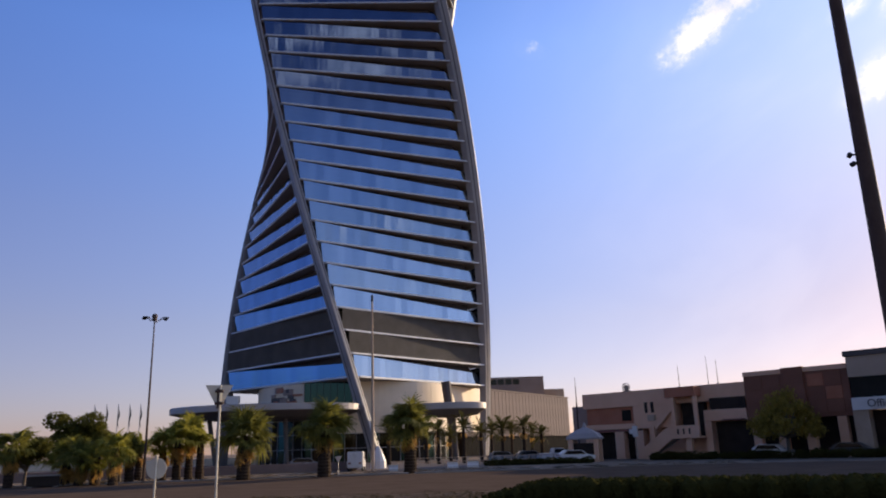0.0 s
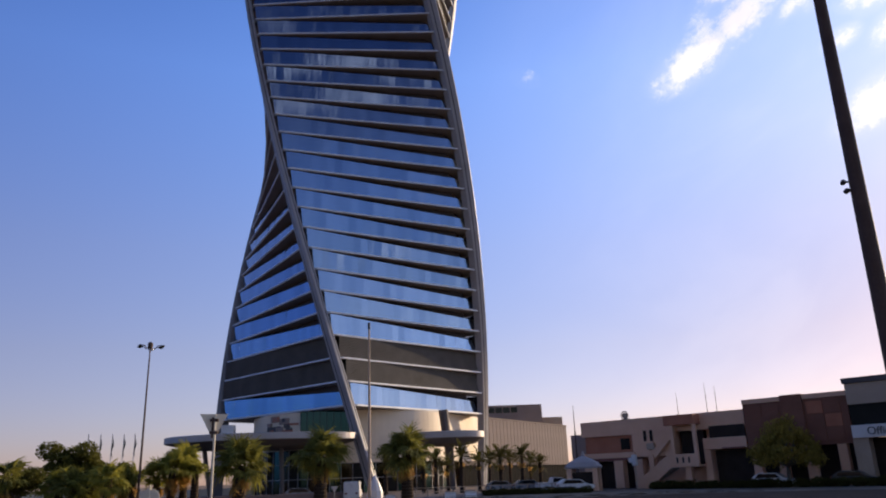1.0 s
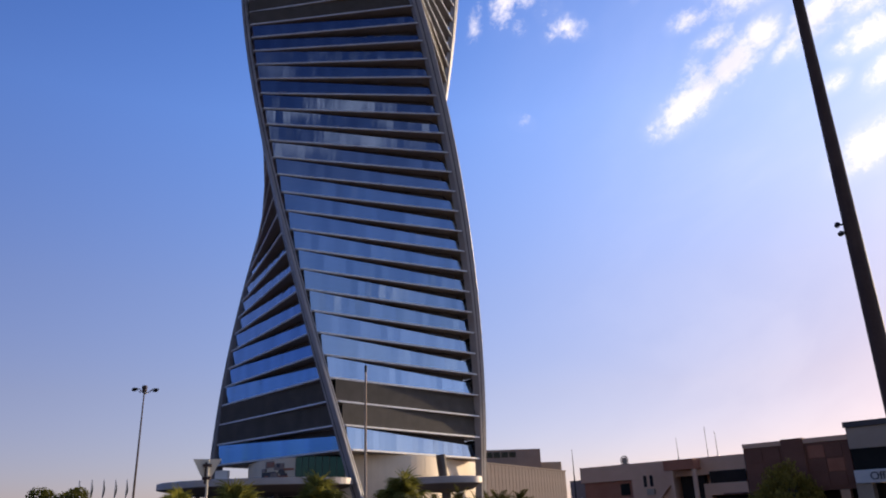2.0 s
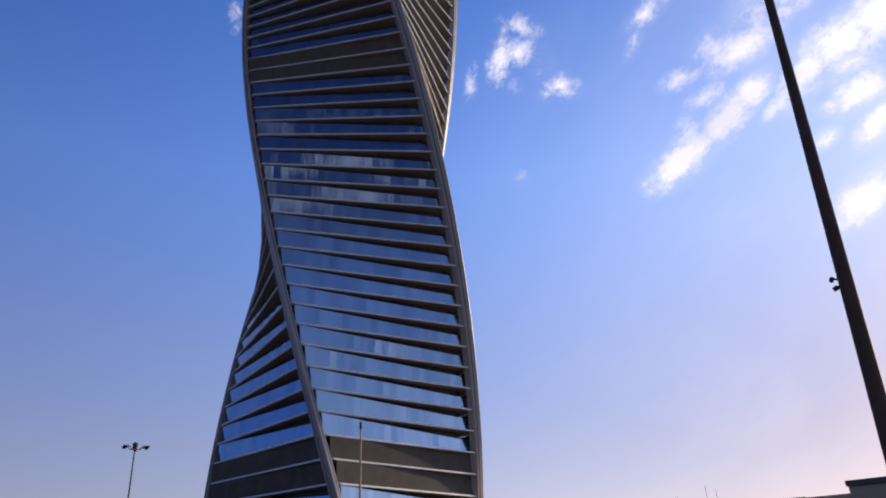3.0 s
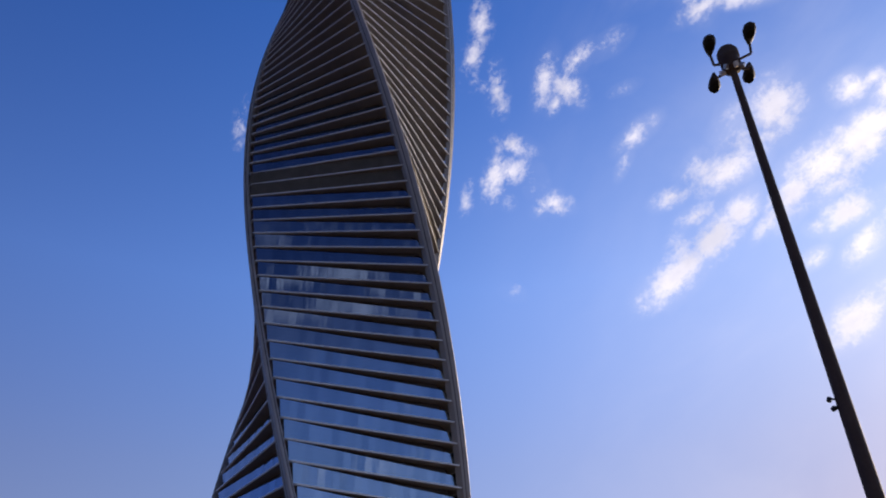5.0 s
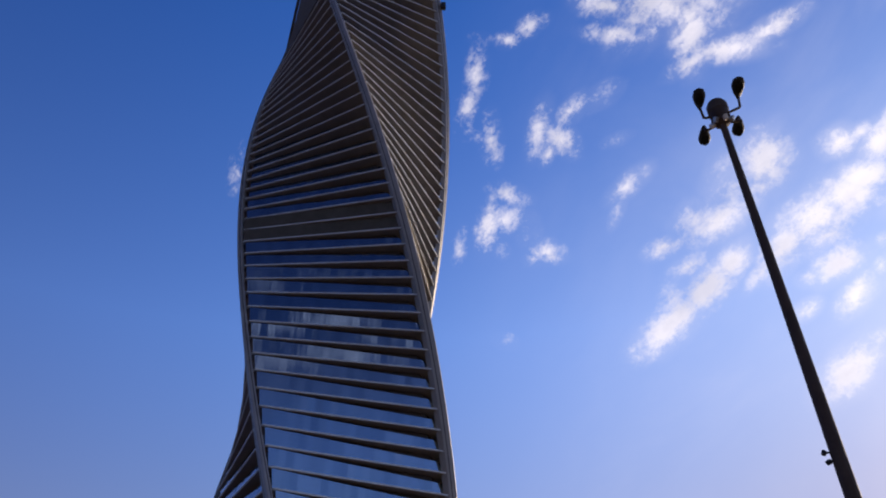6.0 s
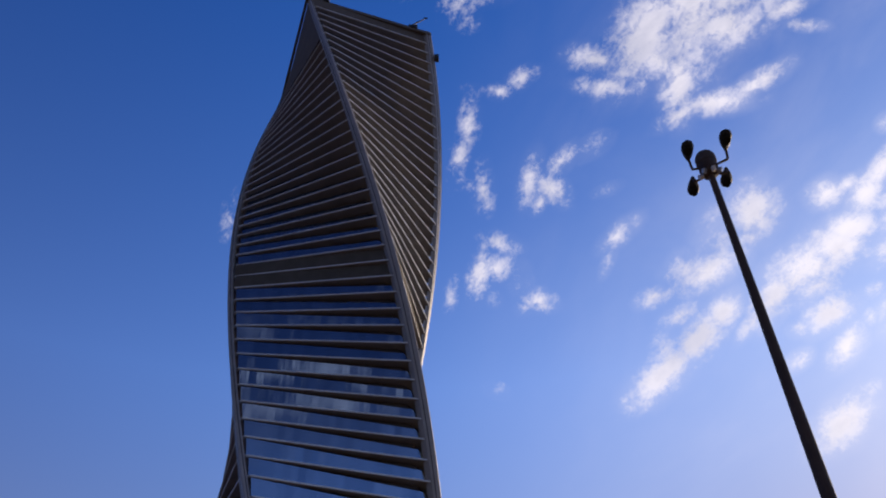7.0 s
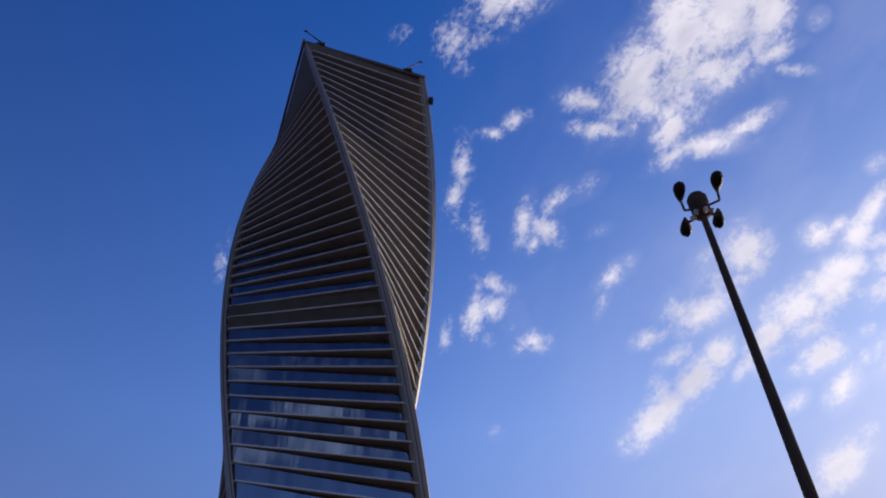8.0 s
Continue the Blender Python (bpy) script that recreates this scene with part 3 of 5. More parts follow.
for c in range(4):
    bm = bmesh.new()
    rings = [[bm.verts.new((v.x, v.y, level(i))) for v in corner_section(i, c)] for i in steps]
    for a, b in zip(rings, rings[1:]):
        for k in range(6):
            bm.faces.new((a[k], a[(k + 1) % 6], b[(k + 1) % 6], b[k]))
    bm.faces.new(rings[-1])
    bm.faces.new(list(reversed(rings[0])))
    bmesh.ops.recalc_face_normals(bm, faces=bm.faces)
    part("corner_column", bm, ALU, tower)
    for side in (0, 1):
        bm = bmesh.new()
        prev = None
        for i in steps:
            p = corner(i, c)
            ea = (corner(i, c - 1) - p).normalized()
            eb = (corner(i, c + 1) - p).normalized()
            if side:
                ea, eb = eb, ea
            g = (0.2 if c == 3 else 0.42) if side else 0.95
            q0, q1 = p + ea * g - eb * 0.215, p + ea * (g + 0.2) - eb * 0.215
            now = [bm.verts.new((q0.x, q0.y, level(i))), bm.verts.new((q1.x, q1.y, level(i)))]
            if prev:
                bm.faces.new((prev[0], prev[1], now[1], now[0]))
            prev = now
        part("column_groove", bm, GROOVE, tower)

# open ring beam over the roof
for c in range(4):
    a, b = corner(TOP, c, -0.9 if c == 0 else 0.1) + Vector((0, 0, 0.35)), corner(TOP, c + 1, -0.65 if c == 0 else 0.1) + Vector((0, 0, 0.35))
    bm = bmesh.new()
    d = (b - a).normalized()
    o = Vector((d.y, -d.x, 0)) * 0.45
    up = Vector((0, 0, 0.7))
    vs = [bm.verts.new(v) for v in (a - o - up, a + o - up, a + o + up, a - o + up, b - o - up, b + o - up, b + o + up, b - o + up)]
    for f in ((0, 1, 2, 3), (7, 6, 5, 4), (0, 4, 5, 1), (1, 5, 6, 2), (2, 6, 7, 3), (3, 7, 4, 0)):
        bm.faces.new([vs[k] for k in f])
    part("roof_beam", bm, SOFFIT, tower)
    if c == 1:
        a2, b2 = corner(TOP - 1, c, 0.12), corner(TOP - 1, c + 1, 0.12)
        bm = bmesh.new()
        bm.faces.new([bm.verts.new(v) for v in ((a2.x, a2.y, level(TOP - 1)), (b2.x, b2.y, level(TOP - 1)), (b2.x, b2.y, level(TOP) + 0.6), (a2.x, a2.y, level(TOP) + 0.6))])
        for f in bmesh.ops.extrude_face_region(bm, geom=bm.faces[:])["geom"]:
            if isinstance(f, bmesh.types.BMVert):
                f.co += Vector((-f.co.x, -f.co.y, 0)).normalized() * 0.3
        part("parapet_wall", bm, SOFFIT, tower)


# plain screen wall that closes the highest storeys of one side
bm = bmesh.new()
prev = None
for k in range(15):
    i = 44.3 + 5.7 * k / 14
    a, b = corner(i, 0), corner(i, 1)
    along = (b - a).normalized()
    outward = Vector((along.y, -along.x, 0))
    now = [bm.verts.new(v + o) for v, o in ((a + along * 0.9, outward * 0.04), (b - along * 1.7, outward * 0.04), (b - along * 1.7, outward * -0.2), (a + along * 0.9, outward * -0.2))]
    if prev:
        for j in range(4):
            bm.faces.new((prev[j], prev[(j + 1) % 4], now[(j + 1) % 4], now[j]))
    else:
        bm.faces.new(now[::-1])
    prev = now
bm.faces.new(prev)
part("screen_wall", bm, SOFFIT, tower)

at = corner(47.6, 2)
out = Vector((at.x, at.y, 0)).normalized()
part("column_lamp_box", boxed(-0.8, -0.8, -1.3, 0.8, 0.8, 1.3, bevel=0.1), BLACK, tower, "dark equipment box on a corner column", m=Matrix.Translation(at + out * 0.9))


def roof_crane(at, aim, length):
    """A facade-cleaning crane: low carriage, mast and jib."""
    m = thing("roof_crane", AXIS + at, "dark facade-cleaning crane on the tower roof edge", "crane", "roof cranes")
    part("carriage", boxed(-1.6, -0.8, -0.5, 1.6, 0.8, 0.9, bevel=0.1), BLACK, m)
    part("mast", tubed((0, 0, 0.8), (0, 0, 2.2), 0.35, 0.25), BLACK, m)
    tip = Vector(aim).normalized() * length
    part("jib", tubed((0, 0, 2.0), tip + Vector((0, 0, 2.6)), 0.28, 0.16), BLACK, m)
    part("jib_head", boxed(tip.x - 0.7, tip.y - 0.22, tip.z + 2.35, tip.x + 0.7, tip.y + 0.22, tip.z + 2.85, bevel=0.06), BLACK, m)


top_b, top_d = corner(TOP, 1), corner(TOP, 2)
roof_crane(top_b + (top_d - top_b) * 0.12 + Vector((0, 0, 1.2)), (-0.9, -0.1, 0.85), 8.0)
roof_crane(top_b + (top_d - top_b) * 0.85 + Vector((0, 0, 1.2)), (0.8, 0.1, 0.8), 6.5)

# ---- podium under and behind the tower ----
P0, P1, PZ = Vector((4.5, 174.1, 0)), Vector((37.6, 228.5, 0)), 15.8
pd = (P1 - P0).normalized()
podium = thing("podium_hall", Matrix.Translation(P0) @ pose(0, 0, 0, 0, 0, math.degrees(math.atan2(pd.y, pd.x))), "long sandy ribbed podium hall behind the tower", "hall")
plen = (P1 - P0).length
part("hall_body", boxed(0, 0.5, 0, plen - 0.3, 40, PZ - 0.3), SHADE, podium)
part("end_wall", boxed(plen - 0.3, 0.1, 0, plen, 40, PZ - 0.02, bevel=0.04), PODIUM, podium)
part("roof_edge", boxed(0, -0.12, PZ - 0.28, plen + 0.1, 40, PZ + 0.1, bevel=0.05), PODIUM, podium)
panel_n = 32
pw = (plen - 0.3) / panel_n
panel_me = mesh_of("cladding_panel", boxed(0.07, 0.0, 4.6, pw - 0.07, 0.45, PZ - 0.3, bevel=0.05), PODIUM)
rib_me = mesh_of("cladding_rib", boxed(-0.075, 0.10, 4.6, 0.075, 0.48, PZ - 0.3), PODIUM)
pane_me = mesh_of("glass_pane", boxed(0.06, 0.30, 0.1, pw - 0.06, 0.36, 4.55), HALLGLASS)
bar_me = mesh_of("window_bar", boxed(-0.06, 0.27, 0.0, 0.06, 0.42, 4.6), SHADE)
for k in range(panel_n):
    at = Matrix.Translation((pw * k, 0, 0))
    for name, me in (("cladding_panel", panel_me), ("cladding_rib", rib_me), ("glass_pane", pane_me), ("window_bar", bar_me)):
        piece(name, me, podium, at)

plant_block = thing("roof_plant_block", spot(5.3, 250.0), "brown rooftop plant block with a high window strip", "building")
part("block_wall", boxed(-13.4, -6, 0, 9.4, 6, 23.7, bevel=0.05), TAUPE, plant_block)
for k in range(6):
    part("window", boxed(-12.8 + 2.45 * k, -6.06, 21.3, -10.7 + 2.45 * k, -5.9, 23.0), DARKGLASS, plant_block)
part("stair_head", boxed(9.5, -5, 0, 16.0, 5, 19.6, bevel=0.3), GREYWALL, plant_block)


def canopy(at, rx, ry, label, legs):
    """A lens-shaped entrance canopy: fascia rim, dark underside, slanted struts."""
    c = thing("entrance_canopy", at, label, "canopy", "entrance canopies")
    part("fascia", lathe([(0.985, -0.55), (1.0, -0.45), (1.0, 0.55), (0.985, 0.62), (0.9, 0.68), (0.5, 0.74), (0.002, 0.76)], 64, rx, ry), CANOPY, c)
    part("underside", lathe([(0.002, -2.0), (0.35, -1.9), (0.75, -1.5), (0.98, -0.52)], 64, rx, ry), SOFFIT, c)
    for x, y, lean in legs:
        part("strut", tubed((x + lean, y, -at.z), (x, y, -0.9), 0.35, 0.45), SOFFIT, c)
    return c


canopy(spot(-13.1, 141.0, 9.75), 17.4, 11.0, "wide grey oval entrance canopy with a dark underside", [(-10.0, -2, 1.6), (-3, -4, -0.5), (4, -4, 0.5)])
canopy(spot(0.5, 140.0, 9.5), 6.6, 4.6, "small cream oval entrance canopy beside a tower column", [(0.5, 1.5, 0.3)])

unit = thing("rooftop_unit", spot(-15.6, 141.0, 10.63), "small white equipment box on the canopy roof", "equipment box")
part("casing", boxed(-1.1, -0.8, 0.0, 1.1, 0.8, 1.7, bevel=0.06), WHITE, unit)
part("base", boxed(-1.2, -0.9, -0.15, 1.2, 0.9, 0.0), SOFFIT, unit)

lobby = thing("lobby_hall", AXIS, "round pale stone lobby hall under the tower", "lobby")


def curved(r, az0, az1, z0, z1, thick=0.4, n=24):
    """A curved wall piece about the tower axis between two directions (degrees, 0 = away from the axis towards -y)."""
    bm = bmesh.new()
    outline = [((r + dr) * math.sin(radians(a)), -(r + dr) * math.cos(radians(a))) for dr, turn in ((0, 1), (-thick, -1)) for a in
               [az0 + (az1 - az0) * (k if turn > 0 else n - k) / n for k in range(n + 1)]]
    prism(bm, outline, z0, z1)
    bmesh.ops.recalc_face_normals(bm, faces=bm.faces)
    return bm


part("stone_wall", curved(21.0, -180, 178, 8.0, 14.95, n=96), CREAM, lobby)
part("stone_wall", curved(21.02, -9, 178, 5.4, 8.02, n=60), CREAM, lobby)
bm = prism(bmesh.new(), [(16.1, -13.5), (27.3, 8.1), (26.9, 8.3), (15.7, -13.3)], 5.4, 14.9)
bmesh.ops.recalc_face_normals(bm, faces=bm.faces)
part("side_wall", bm, CREAM, lobby)
part("green_glazing", curved(21.3, -22, 4, 9.4, 14.9), GREENGLASS, lobby)
for k in range(8):
    part("glazing_bar", curved(21.36, -22 + 3.6 * k, -21.8 + 3.6 * k, 9.4, 14.9, 0.12, 2), SOFFIT, lobby)
for k in range(40):
    part("entrance_pane", curved(20.7, -118 + 5.9 * k, -112.4 + 5.9 * k, 0.1, 8.0, 0.15, 3), (HALLGLASS, GREENGLASS, DARKGLASS)[k * 7 % 3], lobby)
    part("mullion", curved(20.85, -112.4 + 5.9 * k, -112.1 + 5.9 * k, 0.0, 8.0, 0.3, 1), ALU, lobby)
for z0 in (2.6, 5.3):
    part("transom", curved(20.85, -118, 118, z0, z0 + 0.14, 0.22, 60), ALU, lobby)
erng = random.Random(5)
for k in range(15):
    a0 = -47 + 17 * erng.random()
    z0 = 11.0 + 2.6 * erng.random()
    part("emblem_piece", curved(21.2, a0, a0 + 2 + 6 * erng.random(), z0, z0 + 0.3 + 0.9 * erng.random(), 0.3, 4), (TAUPE, SOFFIT, REDBRICK)[k % 3], lobby, "dark and brown emblem shape")
for az, r in ((53, 24.5),):
    p0 = Vector((r * math.sin(radians(az)), -r * math.cos(radians(az)), 0))
    part("raking_strut", tubed(p0 + Vector((1.2, 0, 0)), p0 + Vector((-0.4, 0, 14.9)), 0.6, 0.95, n=8), SOFFIT, lobby)

# ---- row of low buildings ----
ROW = Matrix(((0.704, 0.710, 0, 20.2), (-0.710, 0.704, 0, 110.2), (0, 0, 1, 0), (0, 0, 0, 1))) @ Matrix.Translation((-0.2, -0.4, 0))
hotel = thing("low_commercial_building", ROW, "two-storey pinkish plaster building with an outside stair", "building")
part("upper_wall", boxed(0, 0.6, 7.0, 24.2, 14, 9.1, bevel=0.04), PINKPLASTER, hotel)
part("back_wall", boxed(0.05, 2.4, 0, 24.2, 14, 7.0), PINKPLASTER, hotel)
part("wall_pier", boxed(8.3, 0.6, 4.0, 14.6, 2.4, 7.0), PINKPLASTER, hotel)
part("recessed_panel", boxed(0.3, 1.1, 4.6, 8.2, 2.45, 7.0), REDBRICK, hotel)
part("recess_window", boxed(6.2, 1.0, 5.1, 7.6, 1.2, 6.6), HALLGLASS, hotel)
part("floor_beam", boxed(-0.1, 0.3, 4.0, 8.6, 2.4, 4.7, bevel=0.05), PINKPLASTER, hotel)
part("beam_shadow_gap", boxed(0.0, 0.5, 3.65, 8.4, 2.4, 3.98), REDPAINT, hotel)
for x in (0.2, 5.1, 8.2):
    part("column", boxed(x, 0.5, 0, x + 1.4, 1.7, 3.7, bevel=0.05), PINKPLASTER, hotel)
# dark sheet standing in for the shaded shop interior
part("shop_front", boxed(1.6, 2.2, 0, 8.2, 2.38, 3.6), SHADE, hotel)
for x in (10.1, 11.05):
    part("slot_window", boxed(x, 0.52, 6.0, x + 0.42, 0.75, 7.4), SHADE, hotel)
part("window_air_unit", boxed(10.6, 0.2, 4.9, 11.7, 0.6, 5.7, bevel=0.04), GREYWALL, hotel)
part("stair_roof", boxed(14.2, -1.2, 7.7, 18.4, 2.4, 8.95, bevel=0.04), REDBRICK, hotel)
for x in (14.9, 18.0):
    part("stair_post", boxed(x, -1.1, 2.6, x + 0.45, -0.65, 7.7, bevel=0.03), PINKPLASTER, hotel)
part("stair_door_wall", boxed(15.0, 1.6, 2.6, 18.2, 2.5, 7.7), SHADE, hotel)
bm = bmesh.new()
prism(bm, [(14.7, 2.5), (18.6, 2.5), (18.6, 4.1), (14.7, 4.1)], -1.35, -1.05)
bmesh.ops.transform(bm, matrix=Matrix(((1, 0, 0, 0), (0, 0, 1, 0), (0, 1, 0, 0), (0, 0, 0, 1))), verts=bm.verts)
part("landing_parapet", bm, PINKPLASTER, hotel)
for x in (15.6, 16.4, 17.2):
    part("parapet_slot", boxed(x, -1.37, 3.0, x + 0.22, -1.33, 3.7), SHADE, hotel)
part("landing_slab", boxed(14.7, -1.05, 2.5, 18.6, 1.6, 2.75), PINKPLASTER, hotel)
part("landing_post", boxed(16.4, -0.9, 0, 17.2, -0.2, 2.5, bevel=0.03), PINKPLASTER, hotel)
bm = bmesh.new()
prism(bm, [(9.6, 0.0), (11.3, 0.0), (14.8, 2.5), (14.8, 4.1), (14.2, 3.9), (9.6, 0.9)], -1.35, -1.1)
bmesh.ops.transform(bm, matrix=Matrix(((1, 0, 0, 0), (0, 0, 1, 0), (0, 1, 0, 0), (0, 0, 0, 1))), verts=bm.verts)
part("stair_stringer", bm, PINKPLASTER, hotel)
for k in range(13):
    part("stair_tread", boxed(10.4 + 0.34 * k, -1.1, 0.19 * k, 10.75 + 0.34 * k, 0.5, 0.19 * (k + 1)), CONCRETE, hotel)
bm = bmesh.new()
prism(bm, [(11.2, 3.6), (11.7, 3.6), (14.9, 6.6), (14.9, 7.4), (11.2, 4.4)], 0.0, 0.5)
bmesh.ops.transform(bm, matrix=Matrix(((1, 0, 0, 0), (0, 0, 1, 0), (0, 1, 0, 0), (0, 0, 0, 1))), verts=bm.verts)
part("upper_stringer", bm, PINKPLASTER, hotel)
part("stair_pier", boxed(11.0, -0.2, 0, 11.7, 0.6, 4.2, bevel=0.03), PINKPLASTER, hotel)
part("window_strip", boxed(19.5, 0.5, 5.9, 24.1, 0.66, 7.35), SHADE, hotel)
part("lintel_band", boxed(18.6, 0.35, 4.5, 24.2, 2.4, 5.9, bevel=0.04), PINKPLASTER, hotel)
part("awning", boxed(21.4, -0.5, 4.5, 24.0, 0.4, 4.65), REDPAINT, hotel)
# solid dark sheet in place of the shaded garage
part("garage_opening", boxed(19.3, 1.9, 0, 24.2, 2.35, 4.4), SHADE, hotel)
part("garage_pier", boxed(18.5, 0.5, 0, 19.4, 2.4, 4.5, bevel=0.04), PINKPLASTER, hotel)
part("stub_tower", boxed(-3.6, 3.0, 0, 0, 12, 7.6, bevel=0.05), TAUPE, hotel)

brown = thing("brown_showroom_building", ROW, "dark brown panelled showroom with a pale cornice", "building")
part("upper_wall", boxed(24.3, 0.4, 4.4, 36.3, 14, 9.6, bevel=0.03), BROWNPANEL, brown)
# dark colour holds the shade behind the columns
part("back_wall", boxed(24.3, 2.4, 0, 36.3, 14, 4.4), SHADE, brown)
for x0, x1 in ((24.3, 29.0), (31.5, 36.3)):
    part("cornice", boxed(x0, 0.25, 9.6, x1, 14, 10.15, bevel=0.03), PINKPLASTER, brown)
part("fin_tower", boxed(29.0, 0.1, 4.4, 31.5, 14, 10.25, bevel=0.03), BROWNPANEL, brown)
for r in range(3):
    for k in range(4):
        x0 = (24.7, 26.8, 31.8, 33.7)[k]
        part("facade_panel", boxed(x0, 0.32, 4.8 + 1.55 * r, x0 + 1.8, 0.42, 6.2 + 1.55 * r, bevel=0.02), (BROWNPANEL, REDBRICK)[(r + k) % 5 == 4], brown)
for x in (24.6, 27.6, 30.8, 34.4):
    part("column", boxed(x, 0.5, 0, x + 1.0, 1.5, 4.4, bevel=0.04), PINKPLASTER, brown)

office = thing("grey_shop_building", ROW, "grey painted shop building with a white sign band", "building")
part("upper_wall", boxed(36.45, -0.2, 8.5, 60, 14, 10.8, bevel=0.03), GREYWALL, office)
part("roof_fascia", boxed(36.3, -0.5, 10.8, 60, 14, 11.4, bevel=0.03), SOFFIT, office)
part("window_strip", boxed(36.5, 0.0, 6.2, 60, 14, 8.5), HALLGLASS, office)
part("sign_band", boxed(36.45, -0.45, 4.9, 60, 0.0, 6.25, bevel=0.03), WHITE, office, "white sign band with dark lettering")
for x in (36.3, 41.5, 47):
    part("column", boxed(x, -0.1, 0, x + 1.6, 1.4, 4.9, bevel=0.04), GREYWALL, office)
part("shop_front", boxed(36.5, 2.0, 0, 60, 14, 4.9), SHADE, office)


def lettering(text, m, size, material, parent):
    cu = bpy.data.curves.new("letters", "FONT")
    cu.body, cu.size, cu.extrude = text, size, 0.04
    tmp = bpy.data.objects.new("letters", cu)
    scene.collection.objects.link(tmp)
    me = bpy.data.meshes.new_from_object(tmp.evaluated_get(bpy.context.evaluated_depsgraph_get()))
    bpy.data.objects.remove(tmp)
    me.materials.append(material)
    ob = piece("sign_lettering", me, parent, m)
    return ob


lettering("Office", Matrix.Translation((38.0, -0.5, 5.2)) @ pose(0, 0, 0, 90, 0, 0), 1.15, SOFFIT, office)

# roof-top things of the row
for u, hgt in ((15.1, 2.9), (19.2, 3.8), (20.5, 3.2)):
    a = thing("roof_antenna", ROW @ Matrix.Translation((u, 1.5, 9.1)), "thin metal whip antenna on a flat roof", "antenna", "roof antennas")
    part("whip", tubed((0, 0, 0), (0, 0, hgt), 0.045, 0.02, n=6), POLE, a)
    part("foot", boxed(-0.15, -0.15, 0, 0.15, 0.15, 0.12, bevel=0.02), STEEL, a)
dish = thing("dish_antenna", ROW @ Matrix.Translation((7.3, 0.9, 9.1)), "small brown dish antenna frame on a flat roof", "dish antenna")
bm = bmesh.new()
hoop = [Vector((0.55 * math.cos(a), 0, 0.55 + 0.55 * math.sin(a))) for a in [radians(-40 + 26 * k) for k in range(11)]]
for a, b in zip(hoop, hoop[1:]):
    tube(bm, a, b, 0.07, n=6)
part("hoop", bm, CAPBROWN, dish)
part("bowl", lathe([(0.02, -0.16), (0.2, -0.13), (0.36, -0.05), (0.44, 0.05)], 16), GREYWALL, dish, m=Matrix.Translation((0, 0.1, 0.5)) @ pose(0, 0, 0, 100, 0, 0))
part("foot", boxed(-0.45, -0.2, 0, 0.7, 0.2, 0.1, bevel=0.02), CAPBROWN, dish)
mast = thing("slender_mast", ROW @ Matrix.Translation((-0.4, -0.3, 0)), "slender dark mast beside the low building", "mast")
part("shaft", tubed((0, 0, 0), (0, 0, 8.0), 0.13, 0.10), POLE, mast)
part("tip", tubed((0, 0, 8.0), (0, 0, 11.7), 0.08, 0.03), POLE, mast)


# ---- street lamps ----
def street_lamp(at, turn, height=15.2, lean=0.0, reach=1.0, stout=1.0):
    """High pole with a drum head and four teardrop luminaires on bent arms."""
    s = thing("street_lamp", Matrix.Translation(at) @ pose(0, 0, 0, 0, 0, turn) @ pose(0, 0, 0, 0, lean, 0), "tall dark steel street lamp with four teardrop heads", "street lamp", "street lamps")
    bm = bmesh.new()
    tube(bm, (0, 0, 0.35), (0, 0, height), 0.165 * stout, 0.075 * stout, n=20)
    part("pole", bm, POLE, s)
    part("base_plate", lathe([(0.34, 0), (0.34, 0.06), (0.24, 0.10), (0.19, 0.36)], 16), POLE, s)
    part("drum", lathe([(0.085, height - 0.26), (0.19, height - 0.21), (0.225, height - 0.08), (0.225, height + 0.20), (0.10, height + 0.22)], 20), POLE, s)
    part("drum_cap", lathe([(0.228, height + 0.14), (0.245, height + 0.18), (0.245, height + 0.36), (0.19, height + 0.47), (0.06, height + 0.51)], 20), CAPBROWN, s)
    for mx, my, way in ((-0.29, -0.76, -1), (0.57, -0.65, -1), (-0.49, 0.56, 1), (0.30, 0.66, 1)):
        d = Vector((-0.2, 0.98, 0)) * way
        foot = Vector((mx, my * reach, height + 0.10)) - d * 0.36
        arm = bmesh.new()
        knee = Vector((foot.x * 0.95, foot.y * 0.72, height - 0.12))
        tube(arm, (0.18 * foot.x / abs(foot.x), knee.y * 0.8, height - 0.12), knee, 0.030, n=8)
        tube(arm, knee, foot + d * 0.05, 0.030, n=8)
        part("arm", arm, POLE, s)
        head = lathe([(0.03, -0.02), (0.058, 0.05), (0.105, 0.18), (0.142, 0.36), (0.148, 0.46), (0.115, 0.59), (0.045, 0.65)], 18, 1.0, 0.55)
        aim = Matrix((Vector((-d.y, d.x, 0)), Vector((0, 0, -1)), d)).transposed().to_4x4()
        h = part("luminaire", head, BLACK, s, m=Matrix.Translation(foot) @ aim)
        part("lamp_lens", lathe([(0.02, 0.0), (0.09, 0.02), (0.115, 0.05), (0.09, 0.09), (0.02, 0.10)], 14, 0.9, 1.5), HALLGLASS, h, m=Matrix.Translation((0, 0.045, 0.42)) @ pose(0, 0, 0, -90, 0, 0))
    for k, (a, tilt) in enumerate(((-160, 25), (-118, -35), (-62, 15), (-15, -20))):
        at = Matrix.Translation((0.235 * math.cos(radians(a)), 0.235 * math.sin(radians(a)), height - 0.25 + 0.03 * (k % 2)))
        flood = part("floodlight", boxed(-0.055, -0.045, -0.065, 0.055, 0.045, 0.065, bevel=0.015), STEEL if k % 2 else WHITE, s, m=at @ pose(0, 0, 0, tilt, 20, a))
        part("bracket", tubed((0, 0, 0.05), (-0.09, 0, 0.12), 0.012, n=6), BLACK, flood)
    return s


